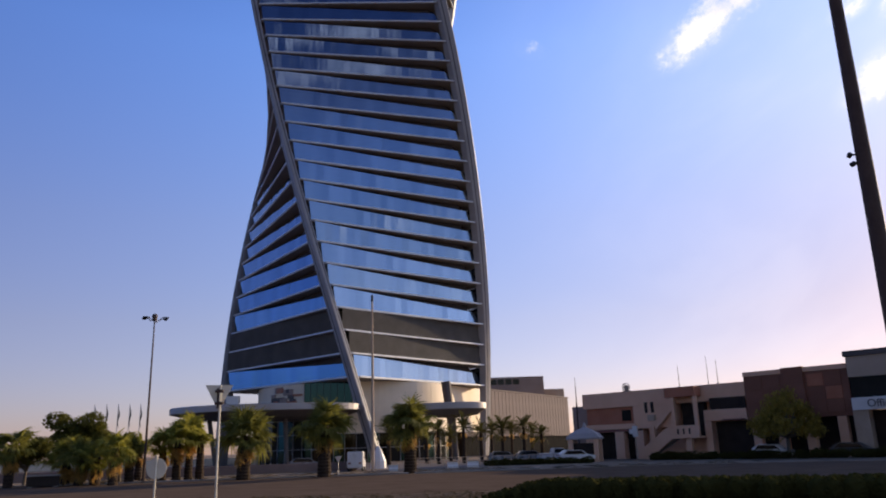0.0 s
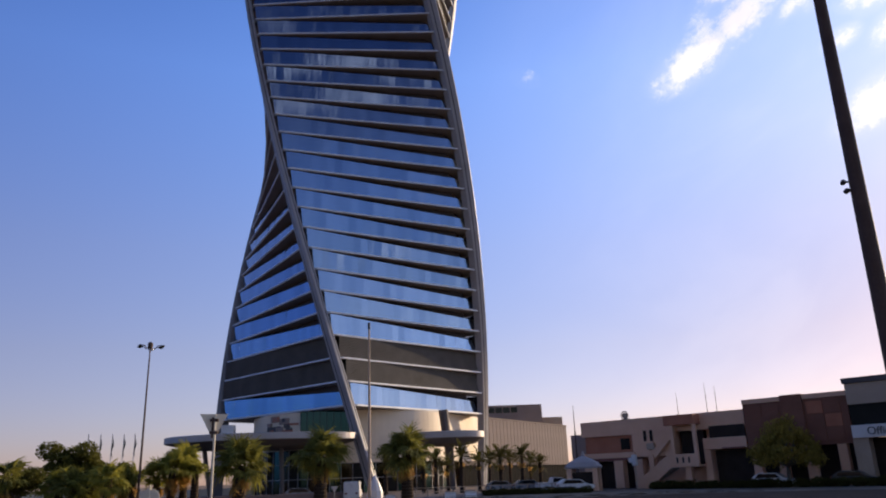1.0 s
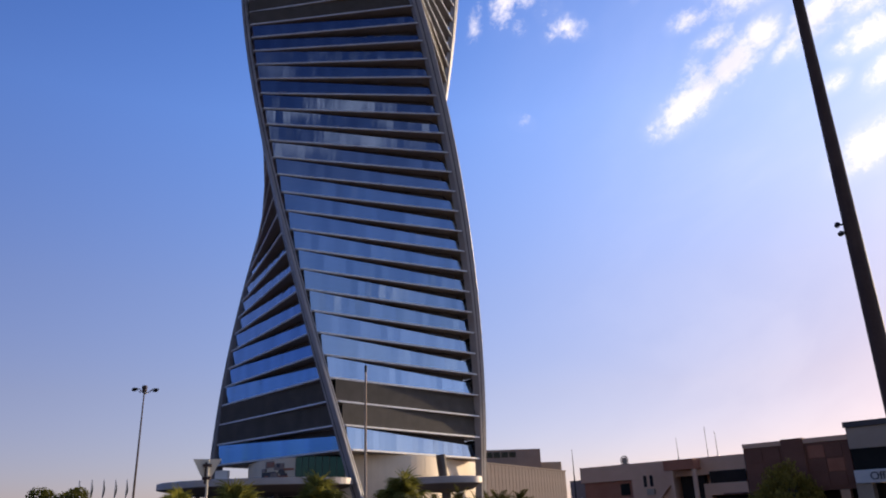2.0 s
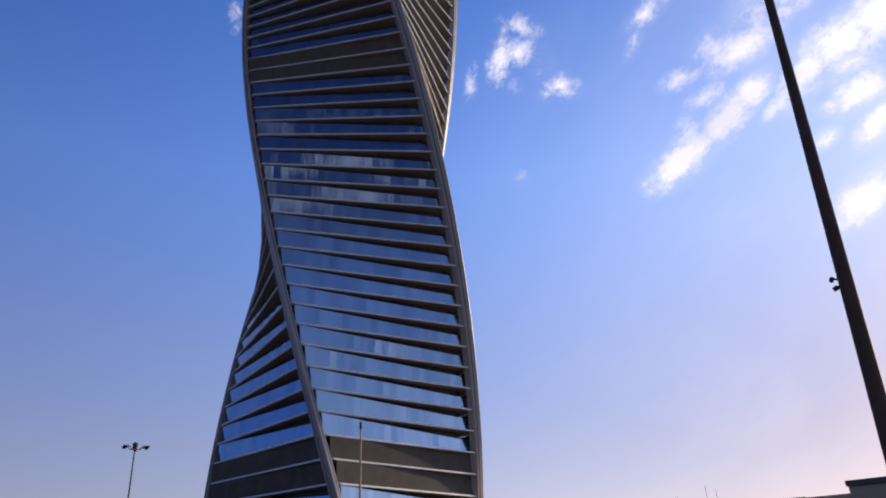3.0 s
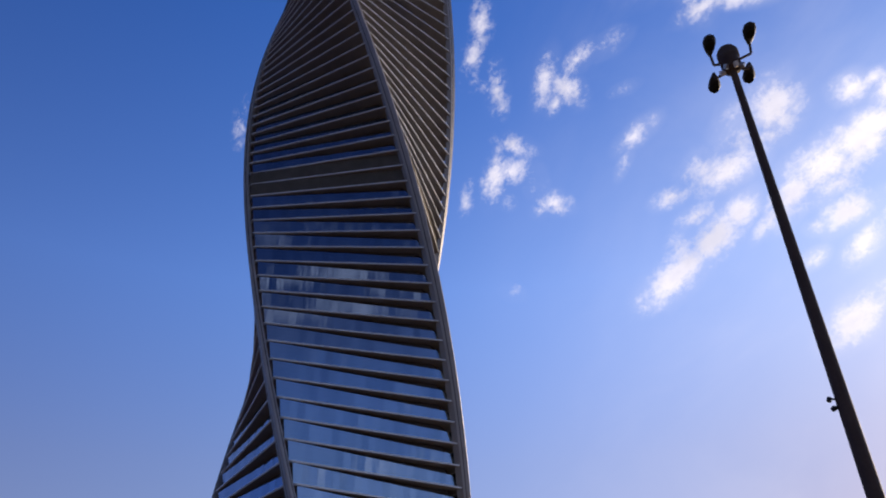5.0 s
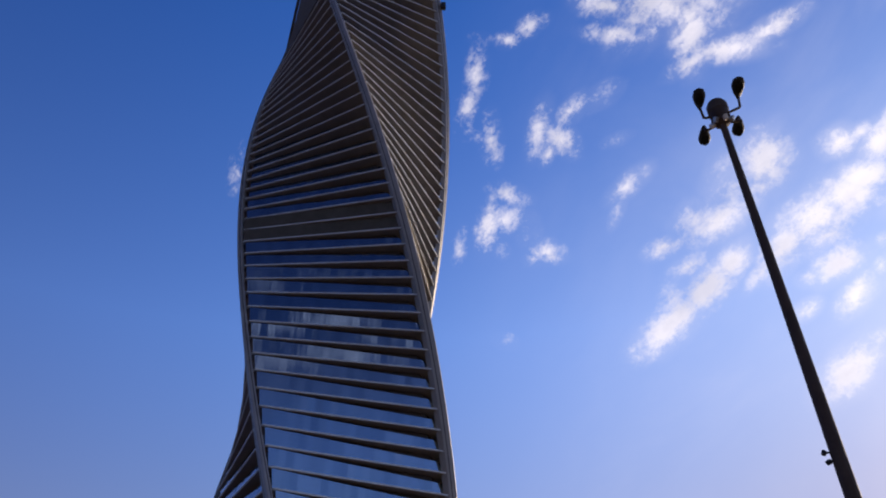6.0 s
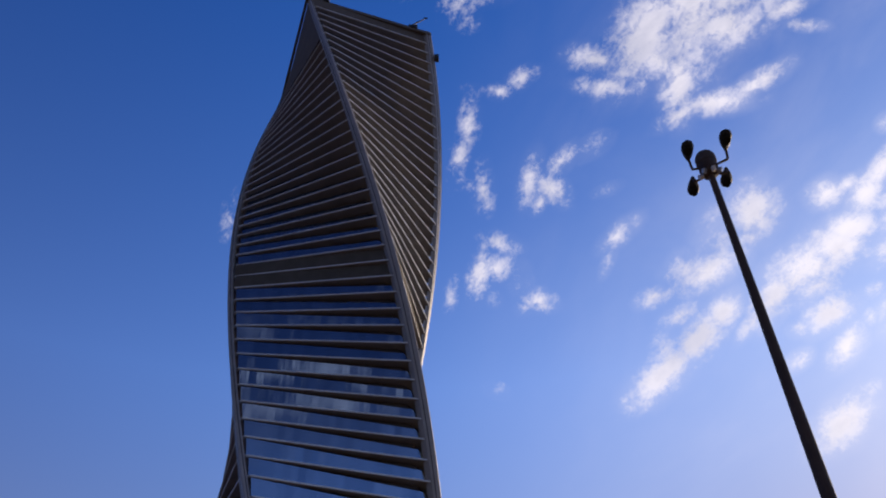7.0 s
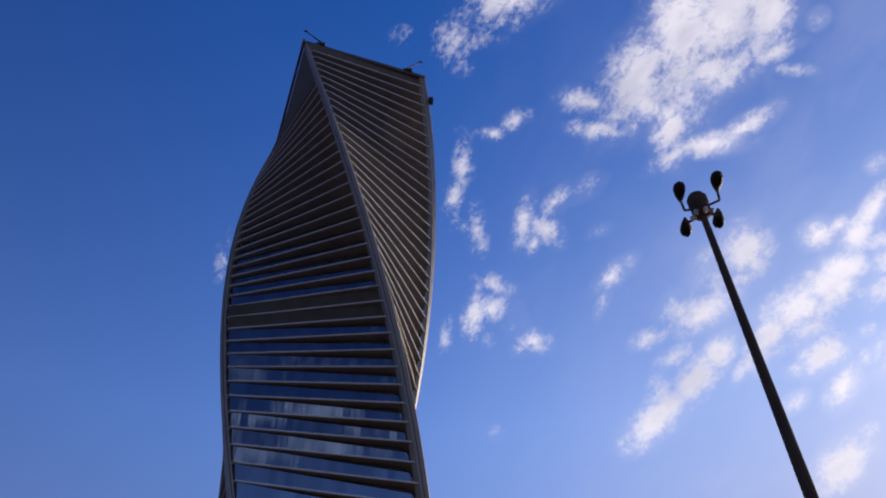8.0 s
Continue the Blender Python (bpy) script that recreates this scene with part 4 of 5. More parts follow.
LAMP_AZ, LAMP_D = 31.55, 14.0
near_lamp = street_lamp(spot(LAMP_AZ, LAMP_D) - 0.075 * Vector((math.cos(radians(LAMP_AZ)), -math.sin(radians(LAMP_AZ)), 0)), -LAMP_AZ, lean=0.28)
for k in (0, 1):
    zc = 6.98 - 0.17 * k
    c = part("camera_bracket", tubed((-0.12, -0.02, zc), (-0.21, -0.05, zc), 0.018, n=6), BLACK, near_lamp)
    part("camera_housing", lathe([(0.025, -0.055), (0.042, -0.04), (0.046, 0.02), (0.015, 0.055)], 12), BLACK, c, m=Matrix.Translation((-0.205 + 0.03 * k, -0.06, zc)) @ pose(0, 0, 0, 60 * k, 35, 60))
street_lamp(spot(-21.36, 75.7), 108.0, 15.05, reach=1.35, stout=0.75)

# ---- flag poles ----
tall_flag = thing("flag_pole", spot(-5.4, 88.0), "tall bare grey metal pole with a small finial", "pole")
part("shaft", tubed((0, 0, 0), (0, 0, 19.5), 0.19, 0.10, n=12), GREYWALL, tall_flag)
part("finial", lathe([(0.06, 19.4), (0.2, 19.6), (0.12, 19.9), (0.2, 20.1), (0.05, 20.3)], 10), BLACK, tall_flag)
flag_bm = bmesh.new()
grid = []
for r in range(9):
    z = -r * 0.42
    grid.append([flag_bm.verts.new((0.06 + (0.15 + 0.12 * math.sin(r * 0.8)) * k * (0.35 + 0.1 * r) / 2, 0.14 * math.sin(k * 1.9 + r * 0.5), z - 0.16 * k)) for k in range(5)])
for a, b in zip(grid, grid[1:]):
    for k in range(4):
        flag_bm.faces.new((a[k], a[k + 1], b[k + 1], b[k]))
flag_me = mesh_of("flag", flag_bm, FLAGCLOTH)
for az in (-24.79, -24.03, -23.29, -22.55, -21.85):
    f = thing("flag_pole_with_flag", spot(az, 150), "pale flag pole with a limp dark flag", "flag pole", "row of flag poles")
    part("shaft", tubed((0, 0, 0), (0, 0, 11.7), 0.09, 0.05, n=8), WHITE, f)
    piece("flag", flag_me, f, Matrix.Translation((0, 0, 11.4)))

# ---- road signs ----
yield_sign = thing("yield_sign", spot(-16.65, 25.0), "yield sign seen from its grey back", "road sign")
part("post", tubed((0, 0, 0), (0, 0, 4.42), 0.036, n=10), SIGNBACK, yield_sign)
bm = bmesh.new()
tri = [(-0.43, 0.0), (0.43, 0.0), (0.0, -0.80)]
prism(bm, [(x, -y) for x, y in tri], -0.015, 0.015)
part("plate", bm, SIGNBACK, yield_sign, m=Matrix.Translation((-0.06, 0.07, 4.44)) @ pose(0, 0, 0, 0, 0, 22) @ pose(0, 0, 0, -90, 0, 0))
for zc in (3.82, 4.2):
    part("clamp", boxed(-0.16, -0.05, zc, 0.10, 0.06, zc + 0.09, bevel=0.01), POLE, yield_sign)
part("back_strut", boxed(-0.12, 0.03, 3.70, -0.05, 0.06, 4.34, bevel=0.008), POLE, yield_sign)
disc_sign = thing("round_sign", spot(-20.7, 28.0), "round road sign seen from its pale back", "road sign")
part("post", tubed((0, 0, 0), (0, 0, 2.35), 0.032, n=10), SIGNBACK, disc_sign)
part("plate", lathe([(0.34, -0.012), (0.35, 0.0), (0.34, 0.012)], 28), SIGNBACK, disc_sign, m=Matrix.Translation((0, 0.06, 1.9)) @ pose(0, 0, 0, 90, 0, 0))
far_sign = thing("yield_sign", spot(-7.95, 80.0), "small far yield sign on a thin post", "road sign")
part("post", tubed((0, 0, 0), (0, 0, 1.7), 0.03, n=8), STEEL, far_sign)
bm = bmesh.new()
prism(bm, [(-0.36, 0.0), (0.0, -0.64), (0.36, 0.0)], -0.015, 0.015)
part("plate", bm, WHITE, far_sign, m=Matrix.Translation((0, -0.04, 1.75)) @ pose(0, 0, 0, 90, 0, 0))


# ---- palms and trees ----
def fan_frond(rng, length):
    """A fan-palm leaf along +x: stalk and a spread of folded, drooping fingers."""
    bm = bmesh.new()
    s = length * 0.42
    bm.faces.new([bm.verts.new(v) for v in ((0, -0.03, 0), (s, -0.02, 0.02), (s, 0.02, 0.02), (0, 0.03, 0))])
    n = 19
    for k in range(n):
        a = radians(-105 + 210 * k / (n - 1))
        ln = length * 0.58 * (0.72 + 0.28 * math.cos(a * 0.7)) * rng.uniform(0.88, 1.08)
        dx, dy = math.cos(a), math.sin(a)
        px, py = -dy, dx
        w = 0.032 * length
        mid, tip = ln * 0.62, ln
        droop = rng.uniform(0.10, 0.34) * length
        p = [(s, 0, 0.02), (s + dx * mid + px * w, dy * mid + py * w, -0.03), (s + dx * tip, dy * tip, -droop), (s + dx * mid - px * w, dy * mid - py * w, -0.03), (s + dx * mid, dy * mid, 0.035)]
        v = [bm.verts.new(q) for q in p]
        bm.faces.new((v[0], v[1], v[4]))
        bm.faces.new((v[0], v[4], v[3]))
        bm.faces.new((v[1], v[2], v[4]))
        bm.faces.new((v[4], v[2], v[3]))
    return bm


def feather_frond(rng, length):
    """A date-palm leaf along +x: an arched rib with leaflets on both sides."""
    bm = bmesh.new()
    n = 16
    def rib(f):
        return Vector((length * f * (1 - 0.12 * f), 0, length * (0.10 * f - 0.42 * f * f)))
    for k in range(n):
        a, b = rib(k / n), rib((k + 1) / n)
        w = 0.03 * (1 - k / n) + 0.008
        bm.faces.new([bm.verts.new(v) for v in ((a.x, -w, a.z), (b.x, -w, b.z), (b.x, w, b.z), (a.x, w, a.z))])
        if k < 2:
            continue
        f = (k + 0.5) / n
        ln = length * 0.26 * math.sin(math.pi * (0.15 + 0.8 * f)) + 0.1
        c = rib(f)
        for side in (-1, 1):
            tip = c + Vector((ln * 0.75, side * ln * 0.75, rng.uniform(-0.25, 0.1) * ln))
            bm.faces.new([bm.verts.new(v) for v in (c + Vector((-0.05, 0, 0)), c + Vector((0.07, 0, 0)), tip)])
    return bm


prng = random.Random(11)
FAN = [mesh_of("frond", fan_frond(prng, 2.0), FROND) for _ in range(4)]
FAN_DEEP = [mesh_of("frond", fan_frond(prng, 2.0), DEEPFROND) for _ in range(4)]
FAN_DRY = [mesh_of("dry_frond", fan_frond(prng, 1.7), DEADFROND) for _ in range(3)]
FEATHER = [mesh_of("frond", feather_frond(prng, 2.2), DATEFROND) for _ in range(3)]


def palm(at, height, spread, kind, seed, dry=10, thick=0.34, count=30, deep=False):
    """A palm: ringed trunk, living fronds above, a skirt of dry ones below."""
    rng = random.Random(seed)
    fan = kind == "fan"
    p = thing("palm_tree", Matrix.Translation(at) @ pose(0, 0, 0, 0, 0, rng.uniform(0, 360)),
              "bushy fan palm with a skirt of dry fronds" if fan else "slender date palm with arching fronds", "palm tree", "street palms")
    crown_z = height - spread * 0.62
    prof = []
    n = max(6, int(crown_z / 0.28))
    for k in range(n + 1):
        f = k / n
        r = thick * (1.25 - 0.35 * f)
        prof += [(r * rng.uniform(0.9, 0.98), crown_z * f), (r * rng.uniform(1.0, 1.08), crown_z * f + crown_z / n * 0.7)]
    part("trunk", lathe(prof, 12), TRUNK, p)
    heads = (FAN_DEEP if deep else FAN) if fan else FEATHER
    scale0 = spread / 2.0
    for k in range(count):
        f = k / count
        up = 78 - 106 * f + rng.uniform(-20, 20)
        s = scale0 * rng.uniform(0.62, 1.18)
        m = Matrix.Translation((0, 0, crown_z + rng.uniform(-0.1, 0.25))) @ pose(0, 0, 0, 0, 0, k * 137.5 + rng.uniform(-25, 25)) @ pose(0, 0, 0, rng.uniform(-30, 30), -up, 0) @ Matrix.Scale(s, 4)
        piece("frond", heads[k % len(heads)], p, m)
    for k in range(dry):
        up = -58 - 26 * rng.random()
        m = Matrix.Translation((0, 0, crown_z - 0.15 - (0.8 if fan else 0.4) * rng.random())) @ pose(0, 0, 0, 0, 0, k * 137.5) @ pose(0, 0, 0, rng.uniform(-25, 25), -up, 0) @ Matrix.Scale(scale0 * rng.uniform(0.5, 0.85), 4)
        piece("dry_frond", FAN_DRY[k % 3], p, m)
    return p


PALMS_NEAR = [(-2.65, 74.4, 6.3, 2.9, 1), (-8.97, 71.7, 6.1, 3.1, 2), (-14.7, 72.5, 5.5, 2.9, 3), (-29.5, 78.0, 4.6, 2.2, 4),
              (-26.2, 78.0, 3.6, 2.3, 5), (-25.4, 76.0, 3.7, 2.3, 8), (-24.4, 74.3, 3.4, 1.9, 14), (-23.3, 72.3, 4.2, 2.1, 6), (-22.3, 78.0, 3.8, 1.7, 15),
              (-17.7, 78.0, 4.4, 1.2, 9), (-21.7, 86.0, 3.9, 1.6, 10), (-19.25, 78.0, 5.4, 2.7, 12), (-18.45, 79.5, 5.6, 2.3, 13), (-20.2, 80.0, 4.3, 1.9, 16)]
for az, d, h, s, seed in PALMS_NEAR:
    if az > -16:
        palm(spot(az, d), h, s, "fan", seed, dry=11, thick=0.52, count=34, deep=True)
    else:
        palm(spot(az, d), h, s, "fan", seed, dry=30 if seed in (5, 8, 14) else 14, thick=0.34, count=24, deep=seed in (4, 8, 15))
PALMS_FAR = [(5.0, 150.0, 6.6, 2.1, 28), (6.5, 150.0, 5.8, 2.0, 29), (3.5, 140.0, 6.4, 2.2, 30), (0.4, 128.0, 5.2, 1.9, 35), (-1.4, 118.0, 5.0, 1.9, 36), (1.4, 112.0, 6.3, 2.0, 21), (-0.5, 112.0, 6.0, 2.0, 22), (4.3, 116.0, 6.0, 2.0, 23), (5.9, 116.0, 6.2, 2.1, 24), (7.2, 120.0, 5.0, 1.8, 25), (-4.2, 112.0, 5.6, 2.0, 26), (2.7, 118.0, 5.6, 1.9, 27)]
for az, d, h, s, seed in PALMS_FAR:
    palm(spot(az, d), h, s * 1.12, "date", seed, dry=1, thick=0.26, count=34)


def leaf_cloud(rng, lobes, count, size, hang=0.0, inner=0.55, outer=1.12):
    """Many small leaf quads spread through overlapping lobes, denser at their skins."""
    verts, faces = [], []
    weights = [l[3] ** 2 for l in lobes]
    for _ in range(count):
        cx, cy, cz, r = rng.choices(lobes, weights)[0]
        d = Vector((rng.gauss(0, 1), rng.gauss(0, 1), rng.gauss(0, 1))).normalized()
        q = Vector((cx, cy, cz)) + Vector((d.x, d.y, d.z * 0.85)) * r * rng.uniform(inner, outer)
        a = Vector((rng.gauss(0, 1), rng.gauss(0, 1), rng.gauss(0, 0.6) - hang)).normalized()
        b = a.cross(Vector((rng.gauss(0, 1), rng.gauss(0, 1), rng.gauss(0, 1)))).normalized()
        s = size * rng.uniform(0.6, 1.3)
        k = len(verts)
        verts += [q - a * s, q + b * s * 0.45, q + a * s, q - b * s * 0.45]
        faces.append((k, k + 1, k + 2, k + 3))
    me = bpy.data.meshes.new("crown")
    me.from_pydata([tuple(v) for v in verts], [], faces)
    return me


def leaf_tree(at, height, width, seed, material, label, count=3800, hang=0.0, trunk=0.16, low=0.48, dome=False):
    """A broadleaf tree: forked tapered trunk and an uneven crown of small leaves."""
    rng = random.Random(seed)
    t = thing("tree", at, label, "tree", "street trees")
    fork = height * 0.32
    bm = bmesh.new()
    tube(bm, (0, 0, 0), (0.08, 0.03, fork), trunk, trunk * 0.75, n=9)
    lobes = []
    for k in range(34 if dome else 14):
        a = k * 2.4 + rng.uniform(-0.3, 0.3)
        if dome:
            f = math.sqrt((k + 0.5) / 34)
            r = width * 0.47 * f
            z = height * (0.88 - 0.44 * f * f) * rng.uniform(0.74, 1.08)
            lobes.append((r * math.cos(a), r * math.sin(a), z, width * rng.uniform(0.05, 0.115)))
        else:
            r = width * 0.5 * rng.uniform(0.25, 0.68)
            z = height * rng.uniform(low, 0.84)
            lobes.append((r * math.cos(a), r * math.sin(a), z, width * rng.uniform(0.12, 0.25)))
        mid = Vector((r * 0.5 * math.cos(a), r * 0.5 * math.sin(a), (fork + z) * 0.52))
        tube(bm, (0.08, 0.03, fork * 0.95), mid, trunk * 0.5, trunk * 0.3, n=6)
        tube(bm, mid, (r * math.cos(a), r * math.sin(a), z), trunk * 0.3, trunk * 0.1, n=6)
    part("trunk", bm, BARK, t)
    me = leaf_cloud(rng, lobes, int(count * 1.7), 0.19 if dome else 0.15, hang, *((0.3, 1.75) if dome else (0.55, 1.12)))
    me.materials.append(material)
    crown = new("crown", me)
    crown.parent = t
    return t


leaf_tree(spot(-26.2, 84.0), 7.2, 4.3, 31, LEAF, "dark dense broadleaf street tree", 4600)
leaf_tree(spot(-24.7, 84.0), 7.1, 4.6, 32, LEAF, "dark dense broadleaf tree among palms", 4600)
leaf_tree(spot(-22.9, 82.0), 5.0, 3.6, 33, LEAF, "mid-green broadleaf tree beside a lamp", 3200)
leaf_tree(spot(-28.6, 82.0), 4.3, 5.0, 34, LEAF, "low dark spreading tree", 3600)
leaf_tree(ROW @ Vector((30.5, -4.5, 0)), 7.1, 7.8, 36, OLIVELEAF, "yellow-green weeping tree before the showroom", 4300, hang=1.6, trunk=0.24, dome=True)

# ---- hedge in the median ----
hedge = thing("hedge", spot(15.0, 36.0), "dark clipped green hedge along the road", "hedge", kind="stuff")
rng = random.Random(9)
a0, a1 = spot(2.2, 33.0) - spot(15.0, 36.0), spot(44.0, 33.0) - spot(15.0, 36.0)
along = (a1 - a0).normalized()
lobes = []
for k in range(70):
    p = a0 + (a1 - a0) * (k / 69)
    h = min(0.98, 0.2 + 0.09 * k)
    h *= rng.uniform(0.94, 1.03)
    lobes.append((p.x, p.y + rng.uniform(-0.4, 0.4), h * 0.5, h * 0.52))
    lobes.append((p.x, p.y + 1.2 + rng.uniform(-0.4, 0.4), h * 0.5, h * 0.52))
me = leaf_cloud(rng, lobes, 70000, 0.06, 0.0, 0.8, 1.06)
me.materials.append(HEDGE)
ob = new("foliage", me)
ob.parent = hedge
bm = bmesh.new()
for x, y, z, r in lobes:
    bmesh.ops.create_icosphere(bm, subdivisions=1, radius=r * 0.94, matrix=Matrix.Translation((x, y, z)))
part("inner_twigs", bm, HEDGE, hedge)


low_hedge = thing("low_hedge", spot(20.0, 62.0), "low dark planting strip beyond the road", "hedge", kind="stuff")
a0, a1 = ROW @ Vector((14.0, -5.5, 0)) - spot(20.0, 62.0), ROW @ Vector((50.0, -5.5, 0)) - spot(20.0, 62.0)
lobes = []
for k in range(110):
    p = a0 + (a1 - a0) * (k / 109)
    h = 0.95 * rng.uniform(0.7, 1.15)
    lobes.append((p.x, p.y + rng.uniform(-0.8, 0.8), h * 0.45, h * 0.6))
me = leaf_cloud(rng, lobes, 40000, 0.09)
me.materials.append(HEDGE)
ob = new("foliage", me)
ob.parent = low_hedge


front_strip = thing("low_hedge", spot(6.0, 93.0), "low dark planting strip before parked cars", "hedge", kind="stuff")
lobes = []
for k in range(60):
    p = spot(3.0 + 7.6 * k / 59, 93.0) - spot(6.0, 93.0)
    h = 0.75 * rng.uniform(0.6, 1.15)
    lobes.append((p.x, p.y + rng.uniform(-0.6, 0.6), h * 0.45, h * 0.6))
me = leaf_cloud(rng, lobes, 16000, 0.08)
me.materials.append(HEDGE)
ob = new("foliage", me)
ob.parent = front_strip


# ---- vehicles ----
def vehicle(at, turn, paint, kind, label, category="car"):
    """A parked road vehicle along +x: body, glasshouse, four wheels with rims, lamps."""
    v = thing("parked_" + kind, Matrix.Translation(at) @ pose(0, 0, 0, 0, 0, turn), label, category, "parked vehicles")
    if kind == "van":
        side = [(-2.5, 0.35), (2.4, 0.35), (2.5, 0.9), (1.75, 1.25), (1.2, 2.1), (-2.45, 2.15)]
        glass = [(0.2, 1.25), (1.68, 1.25), (1.22, 1.95), (0.2, 1.95)]
    elif kind == "pickup":
        side = [(-2.6, 0.45), (2.55, 0.45), (2.6, 0.95), (1.4, 1.1), (0.85, 1.75), (-0.55, 1.78), (-0.75, 1.12), (-2.6, 1.1)]
        glass = [(-0.5, 1.15), (1.2, 1.15), (0.78, 1.66), (-0.42, 1.68)]
    else:
        side = [(-2.3, 0.35), (2.25, 0.35), (2.3, 0.8), (1.3, 0.98), (0.6, 1.5), (-1.4, 1.55), (-2.2, 1.0)]
        glass = [(-1.75, 1.0), (1.05, 1.0), (0.52, 1.42), (-1.3, 1.46)]
    turn_up = Matrix(((1, 0, 0, 0), (0, 0, 1, 0), (0, 1, 0, 0), (0, 0, 0, 1)))
    bm = prism(bmesh.new(), side, -0.88, 0.88)
    bmesh.ops.transform(bm, matrix=turn_up, verts=bm.verts)
    bmesh.ops.recalc_face_normals(bm, faces=bm.faces)
    bmesh.ops.bevel(bm, geom=list(bm.edges), offset=0.09, segments=2, affect="EDGES")
    part("body", bm, paint, v)
    bm = prism(bmesh.new(), glass, -0.895, 0.895)
    bmesh.ops.transform(bm, matrix=turn_up, verts=bm.verts)
    bmesh.ops.recalc_face_normals(bm, faces=bm.faces)
    part("side_windows", bm, CARGLASS, v)
    for x in (-1.45, 1.45):
        for y in (-0.8, 0.8):
            w = part("wheel", lathe([(0.2, -0.1), (0.33, -0.1), (0.35, -0.06), (0.35, 0.06), (0.33, 0.1), (0.2, 0.1)], 18), TYRE, v, m=Matrix.Translation((x, y, 0.35)) @ pose(0, 0, 0, 90, 0, 0))
            part("rim", lathe([(0.05, -0.115), (0.2, -0.105), (0.2, 0.105), (0.05, 0.115)], 12), STEEL, w)
    for y in (-0.6, 0.6):
        part("headlight", boxed(2.2, y - 0.16, 0.68, 2.34, y + 0.16, 0.82, bevel=0.02), LENS, v)
        part("tail_light", boxed(-2.6 if kind != "car" else -2.32, y - 0.14, 0.78, -2.2, y + 0.14, 0.98, bevel=0.02), REDPAINT, v)
    return v


vehicle(spot(-6.6, 90.0), 92, CARWHITE, "van", "white panel van parked by the road", "van")
vehicle(spot(9.6, 98.0), 5, CARWHITE, "car", "white car parked before a guard booth")
vehicle(spot(8.2, 106.0), 8, CARWHITE, "pickup", "white pickup parked by the hall", "pickup")
vehicle(spot(4.3, 112.0), 5, CARGREY, "car", "grey car parked by the hall")
vehicle(spot(28.0, 93.0), -40, CARDARK, "car", "dark grey car parked before the showroom")
vehicle(spot(23.05, 96.0), -40, CARWHITE, "car", "white car parked behind the weeping tree")
vehicle(spot(6.3, 110.0), 6, CARGREY, "car", "grey car parked in a row by the hall")
vehicle(spot(-10.3, 104.0), 10, CARGREY, "car", "grey car parked below the canopy")

# ---- guard booth, tent, rails, walls, kerbs ----
booth = thing("guard_booth", Matrix.Translation(spot(10.35, 100.0)) @ pose(0, 0, 0, 0, 0, -20), "small guard booth with a pale grey tented roof", "booth")
for x in (-1.6, 1.6):
    for y in (-1.6, 1.6):
        part("post", boxed(x - 0.28, y - 0.28, 0, x + 0.28, y + 0.28, 3.0, bevel=0.03), PINKPLASTER, booth)
part("cabin", boxed(-1.3, -1.3, 0, 1.3, 1.3, 2.3, bevel=0.03), SHADE, booth)
part("roof", lathe([(2.9, 2.75), (2.95, 2.95), (2.3, 3.5), (1.2, 3.95), (0.35, 4.25), (0.1, 4.9)], 4), TENT, booth, m=pose(0, 0, 0, 0, 0, 45))

tent = thing("shade_tent", spot(-5.0, 96.0), "small white pointed shade tent", "tent")
part("canvas", lathe([(1.0, 0.0), (0.95, 0.9), (0.65, 1.7), (0.2, 2.6), (0.05, 2.8)], 10), WHITE, tent)

rail = thing("guard_rail", Matrix.Translation(spot(-3.0, 98.0)) @ pose(0, 0, 0, 0, 0, 6), "pale painted steel rail along the forecourt", "railing")
for k in range(17):
    part("post", boxed(-0.05 + 1.6 * k, -0.05, 0, 0.05 + 1.6 * k, 0.05, 1.1), GREYWALL, rail)
for z in (0.55, 1.05):
    part("bar", tubed((0, 0, z), (25.6, 0, z), 0.04, n=8), GREYWALL, rail)

bm = boxed(-26, -0.25, 0, 26, 0.25, 1.0, bevel=0.04)
low_wall = tagged(new("wall_low", mesh_of("wall_low", bm, LOWWALL)), "low dull brown garden wall", "wall", kind="structure")
low_wall.matrix_basis = Matrix.Translation((-36, 86, 0)) @ pose(0, 0, 0, 0, 0, 12)

bm = boxed(-75, -0.2, 0, 40, 0.2, 1.5, bevel=0.03)
far_wall = tagged(new("wall_far", mesh_of("wall_far", bm, CREAM)), "long pale cream boundary wall", "wall", kind="structure")
far_wall.matrix_basis = Matrix.Translation((-70, 165, 0)) @ pose(0, 0, 0, 0, 0, 8)

LINE = [Vector(p) for p in ((-130, 61.0, 0), (-3.0, 72.6, 0), (22, 75.5, 0), (35, 71, 0), (62, 44, 0), (150, -45, 0))]
kerb = thing("kerb", LINE[0], "pale concrete kerb along the road", "kerb", kind="structure")
kerb_me = mesh_of("kerb_stone", boxed(0.01, -0.15, 0, 0.99, 0.15, 0.16, bevel=0.02), CONCRETE)
for a, b in zip(LINE, LINE[1:]):
    way = (b - a).normalized()
    turn = math.degrees(math.atan2(way.y, way.x))
    for k in range(int((b - a).length)):
        p = a + way * k
        if -48 < p.x < 8:
            piece("kerb_stone", kerb_me, kerb, Matrix.Translation(p - LINE[0]) @ pose(0, 0, 0, 0, 0, turn))
road_bm = bmesh.new()
near_edge = [Vector((120, -60, 0)), Vector((55, 14, 0)), Vector((34, 34, 0)), Vector((20, 41, 0)), Vector((-130, 41, 0))]
road_bm.faces.new([road_bm.verts.new((v.x, v.y, 0.02)) for v in [p + Vector((0, -0.16, 0)) for p in LINE] + near_edge])
bmesh.ops.recalc_face_normals(road_bm, faces=road_bm.faces)
